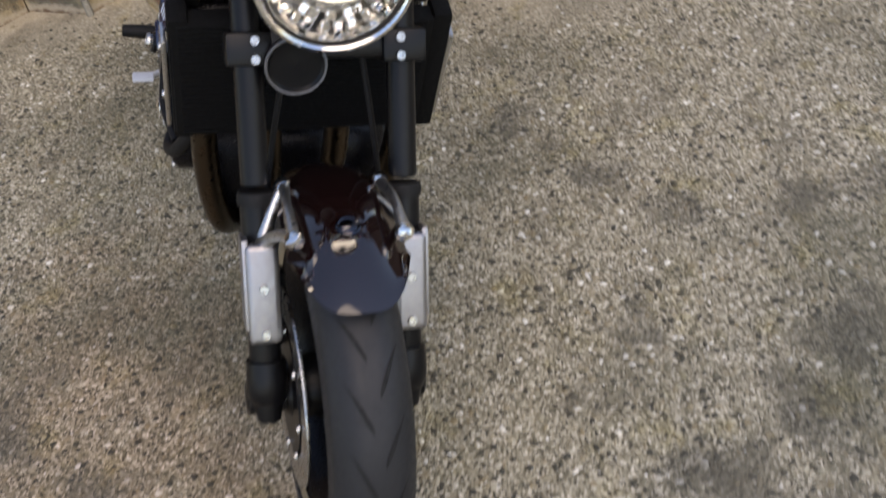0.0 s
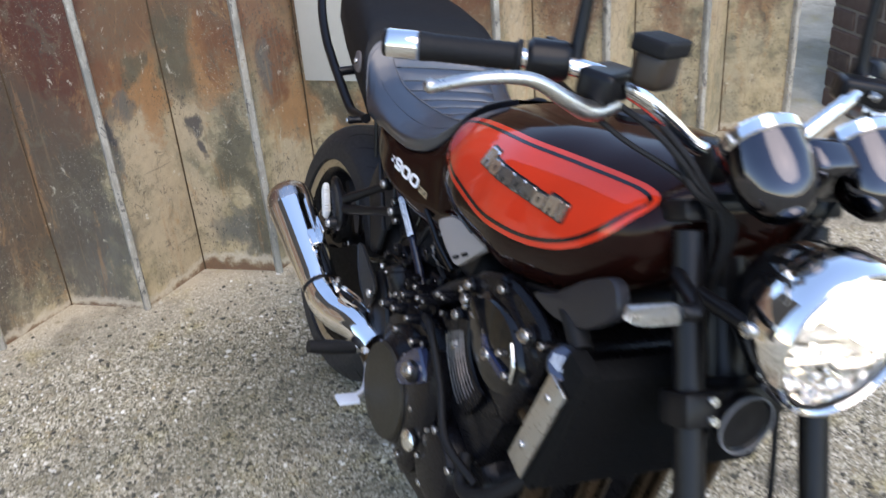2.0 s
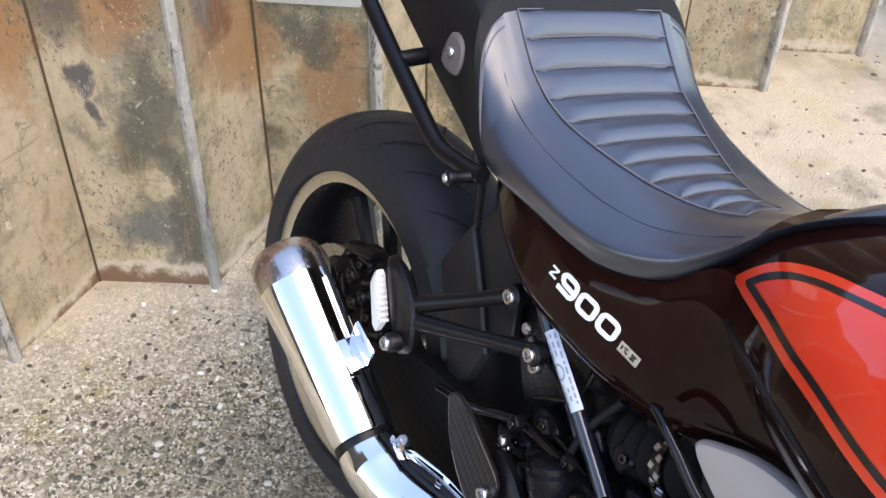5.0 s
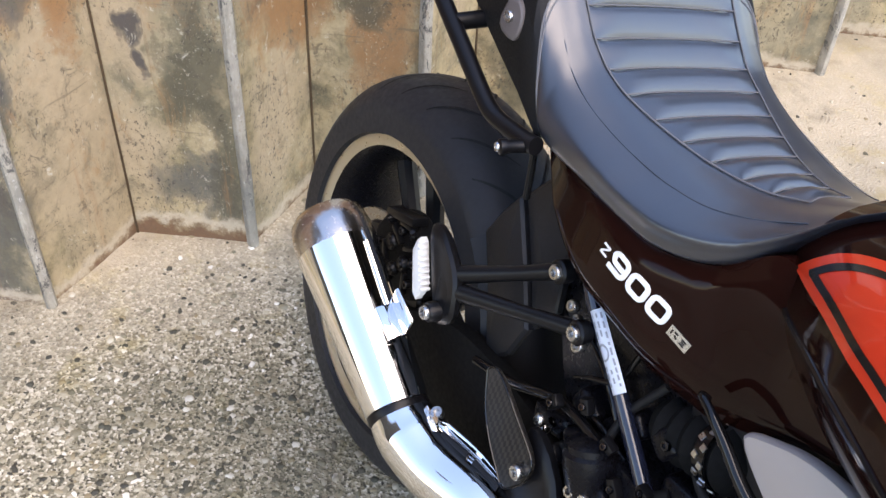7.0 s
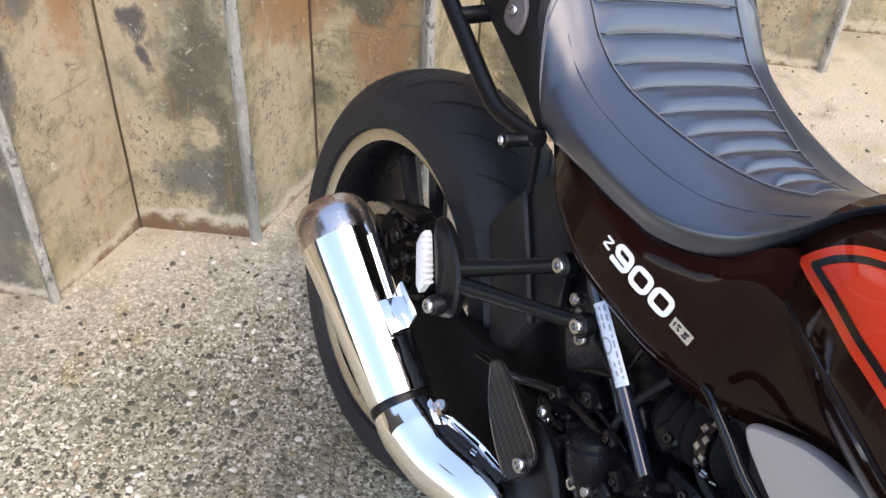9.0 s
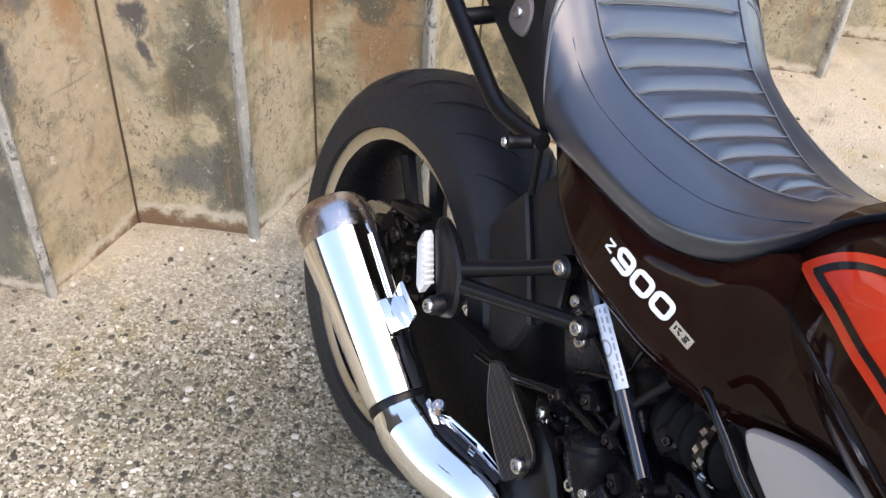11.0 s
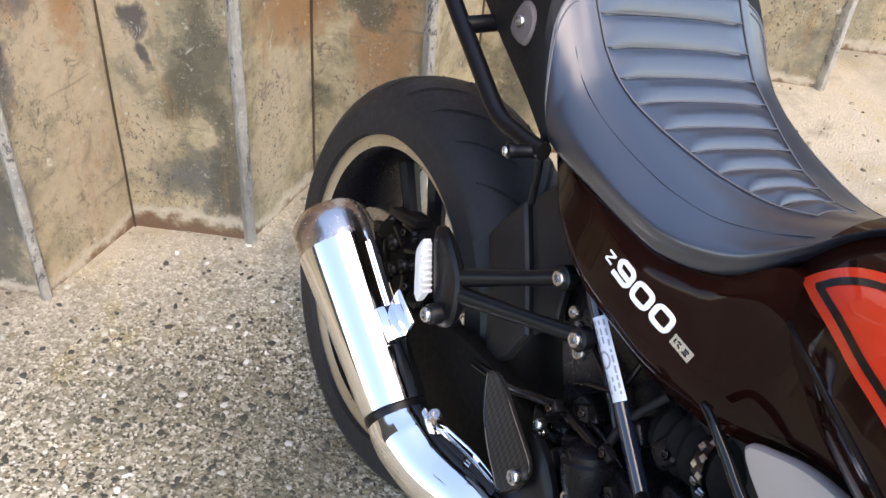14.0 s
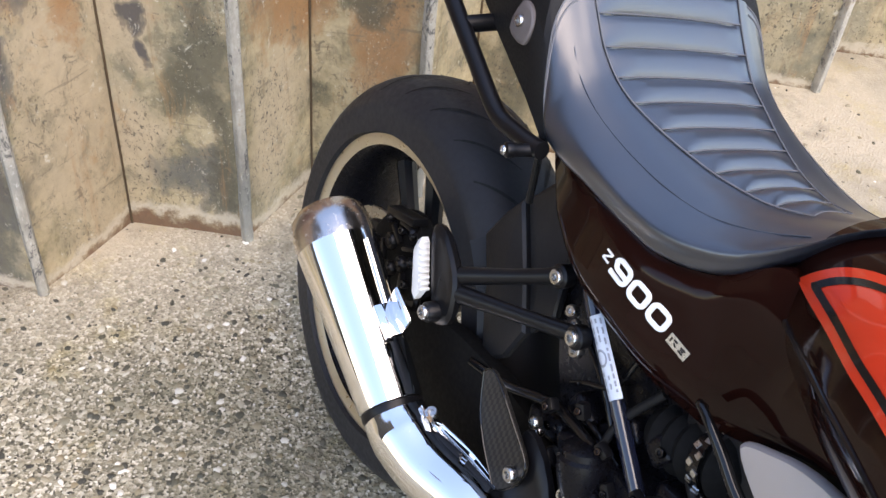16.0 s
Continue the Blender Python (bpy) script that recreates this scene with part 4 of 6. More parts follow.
def side_cover(bike):
    for sg in (-1, 1):
        rings = []
        for x in np.linspace(CX[0], CX[-1], 70):
            lo, hi = interp(x, CX, C_LO), interp(x, CX, C_HI)
            zs = [lo + (hi - lo) * k / 16 for k in range(17)]
            rings.append([(x, sg * cover_y(x, z), z) for z in zs] + [(x, sg * (cover_y(x, z) - 0.016), z) for z in zs[::-1]])
        c = part("side_cover", loft(bmesh.new(), rings), M_BROWN, bike, "dark brown glossy side cover with white model badge")
        # model badge: a slim slanted block, the number and a small plate
        ax, az, slope = 0.412, 0.747, -0.20

        def spot(u, v, lift):
            x = ax + u * 0.97 + v * 0.16
            if sg > 0:
                x = 2 * (ax + 0.063) - x
            z = az + slope * (x - ax) * (1 if sg < 0 else -1) - 0.020 + v
            return (x, sg * (cover_y(x, z) + lift), z)

        def stroke(name, path, wide, mat, lift=0.0016, closed=False, label=""):
            """A flat raised line of the badge, along a path in its own plane."""
            p = [Vector(q) for q in path]
            n, rows = len(p), []
            for k in range(n):
                a, b = (p[k - 1], p[(k + 1) % n]) if closed else (p[max(k - 1, 0)], p[min(k + 1, n - 1)])
                d = (b - a).normalized()
                o = Vector((-d.y, d.x)) * wide / 2
                l, r = p[k] + o, p[k] - o
                rows.append([spot(*l, 0.0003), spot(*l, lift), spot(*r, lift), spot(*r, 0.0003)])
            if closed:
                rows.append(rows[0])
            bmr = loft(bmesh.new(), rows, caps=not closed)
            bmesh.ops.remove_doubles(bmr, verts=bmr.verts, dist=1e-6)
            return part(name, bmr, mat, c, label, smooth=False)

        def corner(cx, cy, r, a0, a1):
            return [(cx + r * math.cos(radians(a0 + (a1 - a0) * k / 4)), cy + r * math.sin(radians(a0 + (a1 - a0) * k / 4))) for k in range(5)]

        w, h, r, t = 0.0195, 0.0190, 0.0055, 0.0052
        for i, u0 in enumerate((0.0195, 0.0465, 0.0735)):
            x0, x1, y0, y1 = u0, u0 + w, 0.0026, 0.0026 + h
            if i:
                path = corner(x1 - r, y1 - r, r, 0, 90) + corner(x0 + r, y1 - r, r, 90, 180) + corner(x0 + r, y0 + r, r, 180, 270) + corner(x1 - r, y0 + r, r, 270, 360)
                stroke("badge_number", path, t, M_WHITE, closed=True)
            else:
                ym = y0 + h * 0.42
                path = [(x0 - 0.002, y0)] + corner(x1 - r, y0 + r, r, 270, 360) + corner(x1 - r, y1 - r, r, 0, 90) + corner(x0 + r, y1 - r, r, 90, 180) + corner(x0 + r, ym + r * 0.8, r * 0.8, 180, 270) + [(x1 - t / 2, ym)]
                stroke("badge_number", path, t, M_WHITE)
        for pth in ([(0.003, 0.0155), (0.0125, 0.0155)], [(0.0118, 0.0145), (0.0035, 0.0065)], [(0.003, 0.0055), (0.0125, 0.0055)]):
            stroke("badge_shape", pth, 0.0021, M_WHITE, 0.0012)
        plt = stroke("badge_plate", [(0.1015, 0.0068), (0.1265, 0.0068)], 0.0125, M_EMBLEM, 0.0010, label="small silver badge plate")
        for pth in ([(0.1050, 0.0045), (0.1050, 0.0095)], [(0.1075, 0.0092), (0.1120, 0.0092)], [(0.1090, 0.0066), (0.1125, 0.0040)], [(0.1165, 0.0092), (0.1225, 0.0092)], [(0.1160, 0.0042), (0.1220, 0.0042)], [(0.1170, 0.0067), (0.1215, 0.0067)]):
            stroke("badge_shape", pth, 0.0017, M_STRIPE, 0.0014)
    return c


def wheel(bike, name, cx, r_out, half, r_rim, rim_half, spokes, label):
    w = new(name)
    w.parent, w.location = bike, (cx, 0, r_out)
    tagged(w, label)
    prof = []
    for k in range(49):
        a = -1 + 2 * k / 48
        r = r_rim - 0.002 + (r_out - r_rim + 0.002) * max(1 - abs(a) ** 2.6, 0) ** 0.62
        y = half * (a if abs(a) < 0.9 else math.copysign(0.9 + (abs(a) - 0.9) * 0.2, a)) * (1.03 if abs(a) < 0.9 else 1)
        prof.append((y, r))
    prof = [(-rim_half, r_rim - 0.006)] + prof + [(rim_half, r_rim - 0.006)]
    tyre = part("tyre", lathe(prof, (0, 0, 0), (0, 1, 0), 96, close=True), M_RUBBER, w, "black road tyre")
    # slanted tread grooves, one blade each
    rng = random.Random(2)

    def surf(y):
        a = min(abs(y) / (half * 1.03), 0.9)
        return r_rim - 0.002 + (r_out - r_rim + 0.002) * max(1 - a ** 2.6, 0) ** 0.62

    wide = half > 0.08
    n = 26 if wide else 21
    for k in range(n):
        for sg in (-1, 1):
            th0 = 2 * math.pi * (k + (0.5 if sg > 0 else 0)) / n
            bm = bmesh.new()
            ring = []
            m = 15
            for i in range(m):
                f = i / (m - 1)
                y = sg * half * (0.10 + (0.66 if wide else 0.50) * f)
                th = th0 + (0.30 if wide else 0.21) * f * (0.06 / half) ** 0.5
                wd = (0.0034 if wide else 0.0085 * (1.2 - f)) * math.sin(math.pi * min(max(f, 0.06), 0.94)) ** 0.5
                for_ring = []
                for side in (-1, 1):
                    t = th + side * wd / r_out
                    rr = surf(y) + 0.0013
                    for_ring.append((rr * math.cos(t), y, rr * math.sin(t)))
                ring.append(for_ring)
            vs = [[bm.verts.new(p) for p in r] for r in ring]
            for p, q in zip(vs, vs[1:]):
                bm.faces.new((p[0], p[1], q[1], q[0]))
            part("tread_groove", bm, M_GROOVE, tyre, smooth=False)
    rim = part("rim", lathe([(-rim_half, r_rim - 0.002), (-rim_half - 0.003, r_rim - 0.008), (-rim_half + 0.002, r_rim - 0.020), (-rim_half + 0.02, r_rim - 0.032), (0, r_rim - 0.046), (rim_half - 0.02, r_rim - 0.032), (rim_half - 0.002, r_rim - 0.020),
                             (rim_half + 0.003, r_rim - 0.008), (rim_half, r_rim - 0.002), (0, r_rim - 0.02)], (0, 0, 0), (0, 1, 0), 96, close=True), M_ENGINE, w, "black cast rim")
    for sg in (-1, 1):
        part("rim_lip", lathe([(sg * (rim_half + 0.0012), r_rim - 0.001), (sg * (rim_half + 0.0048), r_rim - 0.005), (sg * (rim_half + 0.0048), r_rim - 0.010), (sg * (rim_half - 0.001), r_rim - 0.0215), (sg * (rim_half - 0.004), r_rim - 0.012)], (0, 0, 0), (0, 1, 0), 96, close=True), M_RIM, rim, "pale gold machined rim lip")
    part("hub", lathe([(-0.085, 0.03), (-0.07, 0.045), (-0.03, 0.05), (0.03, 0.05), (0.07, 0.045), (0.085, 0.03)], (0, 0, 0), (0, 1, 0), 28), M_BLACK, w)
    for k in range(spokes):
        a = 2 * math.pi * k / spokes + (radians(125) if wide else 0.35)
        for d in (-0.25, 0.25) if wide else (-0.13, 0.13):
            part("spoke", tube([(0.04 * math.cos(a + d * 2), 0, 0.04 * math.sin(a + d * 2)), (0.11 * math.cos(a + d * 1.2), 0, 0.11 * math.sin(a + d * 1.2)), ((r_rim - 0.035) * math.cos(a + d * 0.9), 0, (r_rim - 0.035) * math.sin(a + d * 0.9))], [0.019, 0.014, 0.016] if wide else [0.014, 0.011, 0.013], 8, 5), M_BLACK, w)
    return w


def brake_disc(wheel_ob, y, r, label="drilled steel brake disc"):
    d = part("brake_disc", lathe([(y - 0.0025, r - 0.045), (y - 0.0025, r - 0.001), (y, r), (y + 0.0025, r - 0.001), (y + 0.0025, r - 0.045)], (0, 0, 0), (0, 1, 0), 72, close=True), M_DISC, wheel_ob, label)
    part("disc_carrier", lathe([(y - 0.004, 0.045), (y - 0.004, r - 0.052), (y + 0.004, r - 0.052), (y + 0.004, 0.045)], (0, 0, 0), (0, 1, 0), 40, close=True), M_BLACK, d, "black disc carrier")
    for k in range(8):
        a = 2 * math.pi * k / 8 + 0.2
        part("rivet", lathe([(0, 0.007), (0.004, 0.006), (0.004, 0)], ((r - 0.049) * math.cos(a), y - 0.005 if y < 0 else y + 0.005, (r - 0.049) * math.sin(a)), (0, -1 if y < 0 else 1, 0), 10), M_BOLT, d)
    return d


def fork_x(z):
    return 1.296 + 0.466 * (0.768 - z)


def front_end(bike):
    fork = new("front_fork")
    fork.parent = bike
    tagged(fork, "black upside fork with silver lower guards")
    for sg in (-1, 1):
        y = sg * 0.103
        part("fork_tube", lathe([(0, 0.018), (0.002, 0.0198), (0.40, 0.0198), (0.402, 0.0)], (fork_x(0.60), y, 0.60), (-0.466, 0, 1), 28), M_BLACK, fork, "gloss black upper fork tube")
        part("fork_leg", lathe([(0, 0.0), (0.0, 0.017), (0.03, 0.0225), (0.30, 0.0230), (0.335, 0.0225), (0.337, 0.0)], (fork_x(0.285), y, 0.285), (-0.466, 0, 1), 28), M_BLACK, fork, "black lower fork leg")
        part("dust_seal", lathe([(0, 0.0255), (0.010, 0.0265), (0.018, 0.025), (0.020, 0.0)], (fork_x(0.575), y, 0.575), (-0.466, 0, 1), 28), M_GRIP, fork)
        c = part("lower_clamp", box((0.056, 0.060, 0.044), at(fork_x(0.768) + 0.006, y, 0.768, 0, -25, 0), 0.007), M_BLACK, fork, "black fork clamp with two bolts")
        for dz in (-0.011, 0.011):
            bolt(c, (fork_x(0.768) + 0.0335 - 0.466 * dz, y * 0.93, 0.768 + dz + 0.012), (1, 0, 0.466), 0.0068)
        part("upper_clamp", box((0.055, 0.055, 0.028), at(fork_x(0.985), y * 0.98, 0.985, 0, -25, 0), 0.008), M_BLACK, fork)
        part("axle_lug", lathe([(-0.03, 0.0), (-0.03, 0.020), (-0.026, 0.026), (0.026, 0.026), (0.03, 0.020), (0.03, 0.0)], (1.49, y, 0.302), (0, 1, 0), 24), M_BLACK, fork)
        part("lug_neck", tube([(1.49, y, 0.302), (fork_x(0.33), y, 0.33), (fork_x(0.37), y, 0.37)], [0.028, 0.03, 0.028], 14, 5), M_BLACK, fork)
        # silver guard over the leg, and the polished fender brace
        g = part("fork_guard", box((0.020, 0.046, 0.142), at(fork_x(0.478) + 0.036, y, 0.482, 0, -25, 0), 0.009, seg=3), M_GUARD, fork, "silver cast fork guard with two bolts")
        part("guard_side", box((0.050, 0.010, 0.130), at(fork_x(0.482) + 0.014, y + sg * 0.022, 0.485, 0, -25, 0), 0.004), M_GUARD, g)
        for z in (0.494, 0.435):
            bolt(g, (fork_x(z) + 0.048, y, z), (1, 0, 0.466), 0.0072, M_BOLT)
        br = part("fender_brace", tube([(fork_x(0.54) + 0.028, y * 0.97, 0.540), (1.47, sg * 0.084, 0.585), (1.527, sg * 0.070, 0.622)], [0.011, 0.0075, 0.0085], 10, 6), M_ALU, fork, "polished triangular fender brace")
        part("brace_strut", tube([(fork_x(0.54) + 0.020, y * 0.95, 0.545), (1.40, sg * 0.080, 0.585), (1.386, sg * 0.066, 0.603)], [0.011, 0.008, 0.008], 10, 6), M_ALU, br)
        part("brace_strut", tube([(1.386, sg * 0.066, 0.603), (1.46, sg * 0.071, 0.624), (1.527, sg * 0.070, 0.622)], [0.008, 0.0062, 0.0085], 10, 6), M_ALU, br)
        for p in ((1.386, sg * 0.066, 0.603), (1.527, sg * 0.070, 0.622)):
            part("brace_boss", lathe([(-0.008, 0.0), (-0.008, 0.010), (0.003, 0.0125), (0.008, 0.011), (0.0105, 0.006), (0.0105, 0.0)], p, (0.1, sg * 0.5, 0.9), 18), M_CHROME, br)
        # radial brake caliper behind the leg
        cal = part("front_caliper", box((0.055, 0.045, 0.115), at(1.375, sg * 0.082, 0.375, 0, -30, 0), 0.010, seg=3), M_BLACK, fork, "black brake caliper")
        for dz in (-0.032, 0.032):
            bolt(cal, (1.385 - dz * 0.5, sg * 0.106, 0.375 + dz), (0, sg, 0), 0.009)
        part("brake_hose", tube([(1.36, sg * 0.09, 0.43), (1.33, sg * 0.085, 0.52), (1.31, sg * 0.07, 0.64), (1.29, sg * 0.05, 0.76)], 0.0045, 8, 6), M_GRIP, fork)
    part("triple_bridge", box((0.075, 0.16, 0.04), at(fork_x(0.768) - 0.01, 0, 0.765, 0, -25, 0), 0.01), M_BLACK, fork)
    part("top_bridge", box((0.06, 0.16, 0.026), at(fork_x(0.985) - 0.02, 0, 0.985, 0, -25, 0), 0.01), M_BLACK, fork)
    part("steering_head", lathe([(0, 0.034), (0.22, 0.034)], (1.235, 0, 0.765), (-0.466, 0, 1), 20), M_BLACK, fork)
    fb = new("front_fender")
    fb.parent = bike
    tagged(fb, "glossy dark brown front fender")
    rings = []
    C, R = (1.474, 0.300), 0.327
    for k in range(41):
        f = k / 40
        a = radians(61 + (168 - 61) * f)
        hw = 0.078 * min(1, 0.97 + 0.2 * f ** 0.5)
        hw *= 1 - 0.15 * max(0, f - 0.7) / 0.3
        drop = 0.040 * min(1.0, 0.45 + f * 5)
        sec = []
        for face, th in ((0, 0.0), (1, 0.003)):
            row = []
            for j in range(17):
                v = -1 + j / 8
                r = R - drop * abs(v) ** 2.6 - th * 1.0
                b = a + radians(15) * (1 - f) ** 5 * abs(v) ** 3.5
                row.append((C[0] + r * math.cos(b), v * (hw - th), C[1] + r * math.sin(b)))
            sec += row if face == 0 else row[::-1]
        rings.append(sec)
    part("fender_shell", loft(bmesh.new(), rings), M_FENDER, fb)
    part("fender_badge", lathe([(0, 0.0165), (0.002, 0.0165), (0.003, 0.0145), (0.0022, 0.012), (0.0032, 0.010), (0.0032, 0.0)], (1.512, 0.0, 0.6255), (0.12, 0, 1), 26), M_DARKCHROME, fb, "round dull silver badge on the fender")
    return fork


def headlight(bike):
    h = new("headlight")
    h.parent = bike
    tagged(h, "round headlight with chrome ring, lamp lit")
    O, ax = (1.398, -0.008, 0.912), (1, 0, -0.05)
    part("headlight_shell", lathe([(-0.150, 0.0), (-0.148, 0.030), (-0.125, 0.062), (-0.09, 0.083), (-0.055, 0.093), (-0.054, 0.090)], O, ax, 48, cap=False), M_GBLACK, h, "gloss black headlight shell")
    part("chrome_ring", lathe([(-0.056, 0.0945), (-0.050, 0.0985), (-0.020, 0.1015), (0.002, 0.1005), (0.011, 0.0965), (0.013, 0.092), (0.008, 0.0875), (-0.004, 0.0855), (-0.02, 0.090)], O, ax, 64, close=True), M_CHROME, h, "chrome headlight ring")
    part("reflector", lathe([(-0.068, 0.0), (-0.064, 0.03), (-0.045, 0.06), (-0.018, 0.084), (-0.008, 0.0865)], O, ax, 48, cap=False), M_CHROME, h, "silver headlight reflector")
    gl = part("lens", lathe([(0.000, 0.0862), (0.008, 0.080), (0.016, 0.062), (0.022, 0.035), (0.024, 0.0), (0.021, 0.0), (0.019, 0.035), (0.013, 0.061), (0.005, 0.079), (-0.003, 0.0862)], O, ax, 48, close=True), M_GLASS, h, "clear headlight glass")
    gl.visible_shadow = False
    # lit upper lamp bank, a dark divider and cut facets below
    up = bmesh.new()
    rings = []
    for rr in (0.080, 0.05, 0.022, 0.001):
        rings.append([(O[0] - 0.016 - (0.080 - rr) * 0.3, O[1] + rr * math.cos(t), O[2] + 0.004 + rr * math.sin(t) * 0.93) for t in np.linspace(-0.38, math.pi + 0.38, 31)])
    loft(up, rings, closed=False)
    part("upper_lamp", up, M_LED, h, "lit white upper lamp bank", smooth=False)
    part("divider", box((0.03, 0.125, 0.006), at(O[0] - 0.022, O[1], O[2] - 0.030, 0, 5, 0), 0.002), M_ALU, h)
    low = bmesh.new()
    loft(low, [[(O[0] - 0.040, O[1] + rr * math.cos(t), O[2] - 0.002 + rr * math.sin(t)) for t in np.linspace(math.pi, 2 * math.pi, 25)] for rr in (0.079, 0.045, 0.002)], closed=False)
    part("lower_backing", low, M_ALU, h, "silver backing of the lower lamp", smooth=False)
    part("gasket", lathe([(0.006, 0.0895), (0.010, 0.088), (0.006, 0.0845), (0.002, 0.0855)], O, ax, 56, close=True), M_GRIP, h)
    rng = random.Random(8)
    for rr, n, w, tall in ((0.073, 26, 0.012, 0.014), (0.058, 20, 0.013, 0.015), (0.042, 14, 0.014, 0.015), (0.025, 9, 0.013, 0.013), (0.010, 4, 0.010, 0.011)):
        for i in range(n):
            a = 2 * math.pi * (i + rng.uniform(-0.2, 0.2)) / n
            if math.sin(a) * rr > -0.022:
                continue
            part("facet", box((0.008, w, tall), at(O[0] - 0.026 + rr * 0.12, O[1] + rr * math.cos(a), O[2] + rr * math.sin(a), math.degrees(a) + 90, rng.uniform(-32, 32), rng.uniform(-32, 32)), 0.002, seg=1), M_CHROME, h)
    for sg in (-1, 1):
        part("stay", tube([(fork_x(0.90), sg * 0.104, 0.90), (1.34, sg * 0.094, 0.905), (1.365, sg * 0.088, 0.910)], 0.011, 10, 4), M_BLACK, h)
        bolt(h, (1.352, sg * 0.105, 0.908), (0, sg, 0), 0.010)
        # turn signals on short stalks
        t = part("turn_signal", lathe([(0, 0.0), (0.0, 0.008), (0.008, 0.0118), (0.052, 0.0118), (0.066, 0.0085), (0.076, 0.003), (0.076, 0.0)], (1.325, sg * 0.176 - 0.010, 0.919), (0, sg, 0), 20), M_SMOKE, h, "slim clear turn signal")
        part("signal_body", box((0.014, 0.070, 0.019), at(1.317, sg * 0.210 - 0.010, 0.918), 0.006), M_ALU, t, "silver signal housing")
        part("signal_stalk", tube([(fork_x(0.915), sg * 0.12, 0.915), (1.318, sg * 0.15 - 0.010, 0.918), (1.320, sg * 0.178 - 0.010, 0.919)], 0.010, 12, 4), M_BLACK, t, "black signal stalk")
    hn = part("horn", lathe([(-0.03, 0.0), (-0.03, 0.030), (-0.005, 0.040), (0.004, 0.041), (0.006, 0.038), (0.002, 0.034), (0.000, 0.012), (0.004, 0.0)], (1.335, -0.044, 0.760), (1, 0, 0.05), 36), M_BLACK, bike, "black horn with a grey rim")
    part("horn_rim", lathe([(0.004, 0.0415), (0.0075, 0.0405), (0.0065, 0.038), (0.003, 0.039)], (1.335, -0.044, 0.760), (1, 0, 0.05), 40, close=True), M_THREAD, hn)
    return h


def gauges(bike):
    g = new("instrument_cluster")
    g.parent = bike
    tagged(g, "twin bullet gauges in gloss black and chrome")
    for sg in (-1, 1):
        O, ax = (1.262, sg * 0.077 + 0.013, 1.070), (0.62, 0, -0.42)
        part("gauge_pod", lathe([(0.072, 0.0), (0.070, 0.014), (0.060, 0.030), (0.040, 0.043), (0.010, 0.0495), (-0.022, 0.0505), (-0.024, 0.0)], O, ax, 40), M_DARKCHROME, g, "dark chrome bullet gauge housing")
        part("gauge_ring", lathe([(-0.022, 0.0500), (-0.024, 0.0535), (-0.038, 0.0535), (-0.042, 0.050), (-0.038, 0.046)], O, ax, 40, close=True), M_CHROME, g, "chrome gauge ring")
        part("dial", lathe([(-0.034, 0.0), (-0.034, 0.047), (-0.030, 0.047)], O, ax, 32), M_BLACK, g, "black dial face")
    part("display_housing", box((0.05, 0.065, 0.075), at(1.258, 0.014, 1.066, 0, 34, 0), 0.016, seg=3), M_DARKCHROME, g, "gloss black display housing")
    part("gauge_bracket", box((0.06, 0.14, 0.014), at(1.235, 0, 1.040, 0, 20, 0), 0.005), M_BLACK, g)
    return g


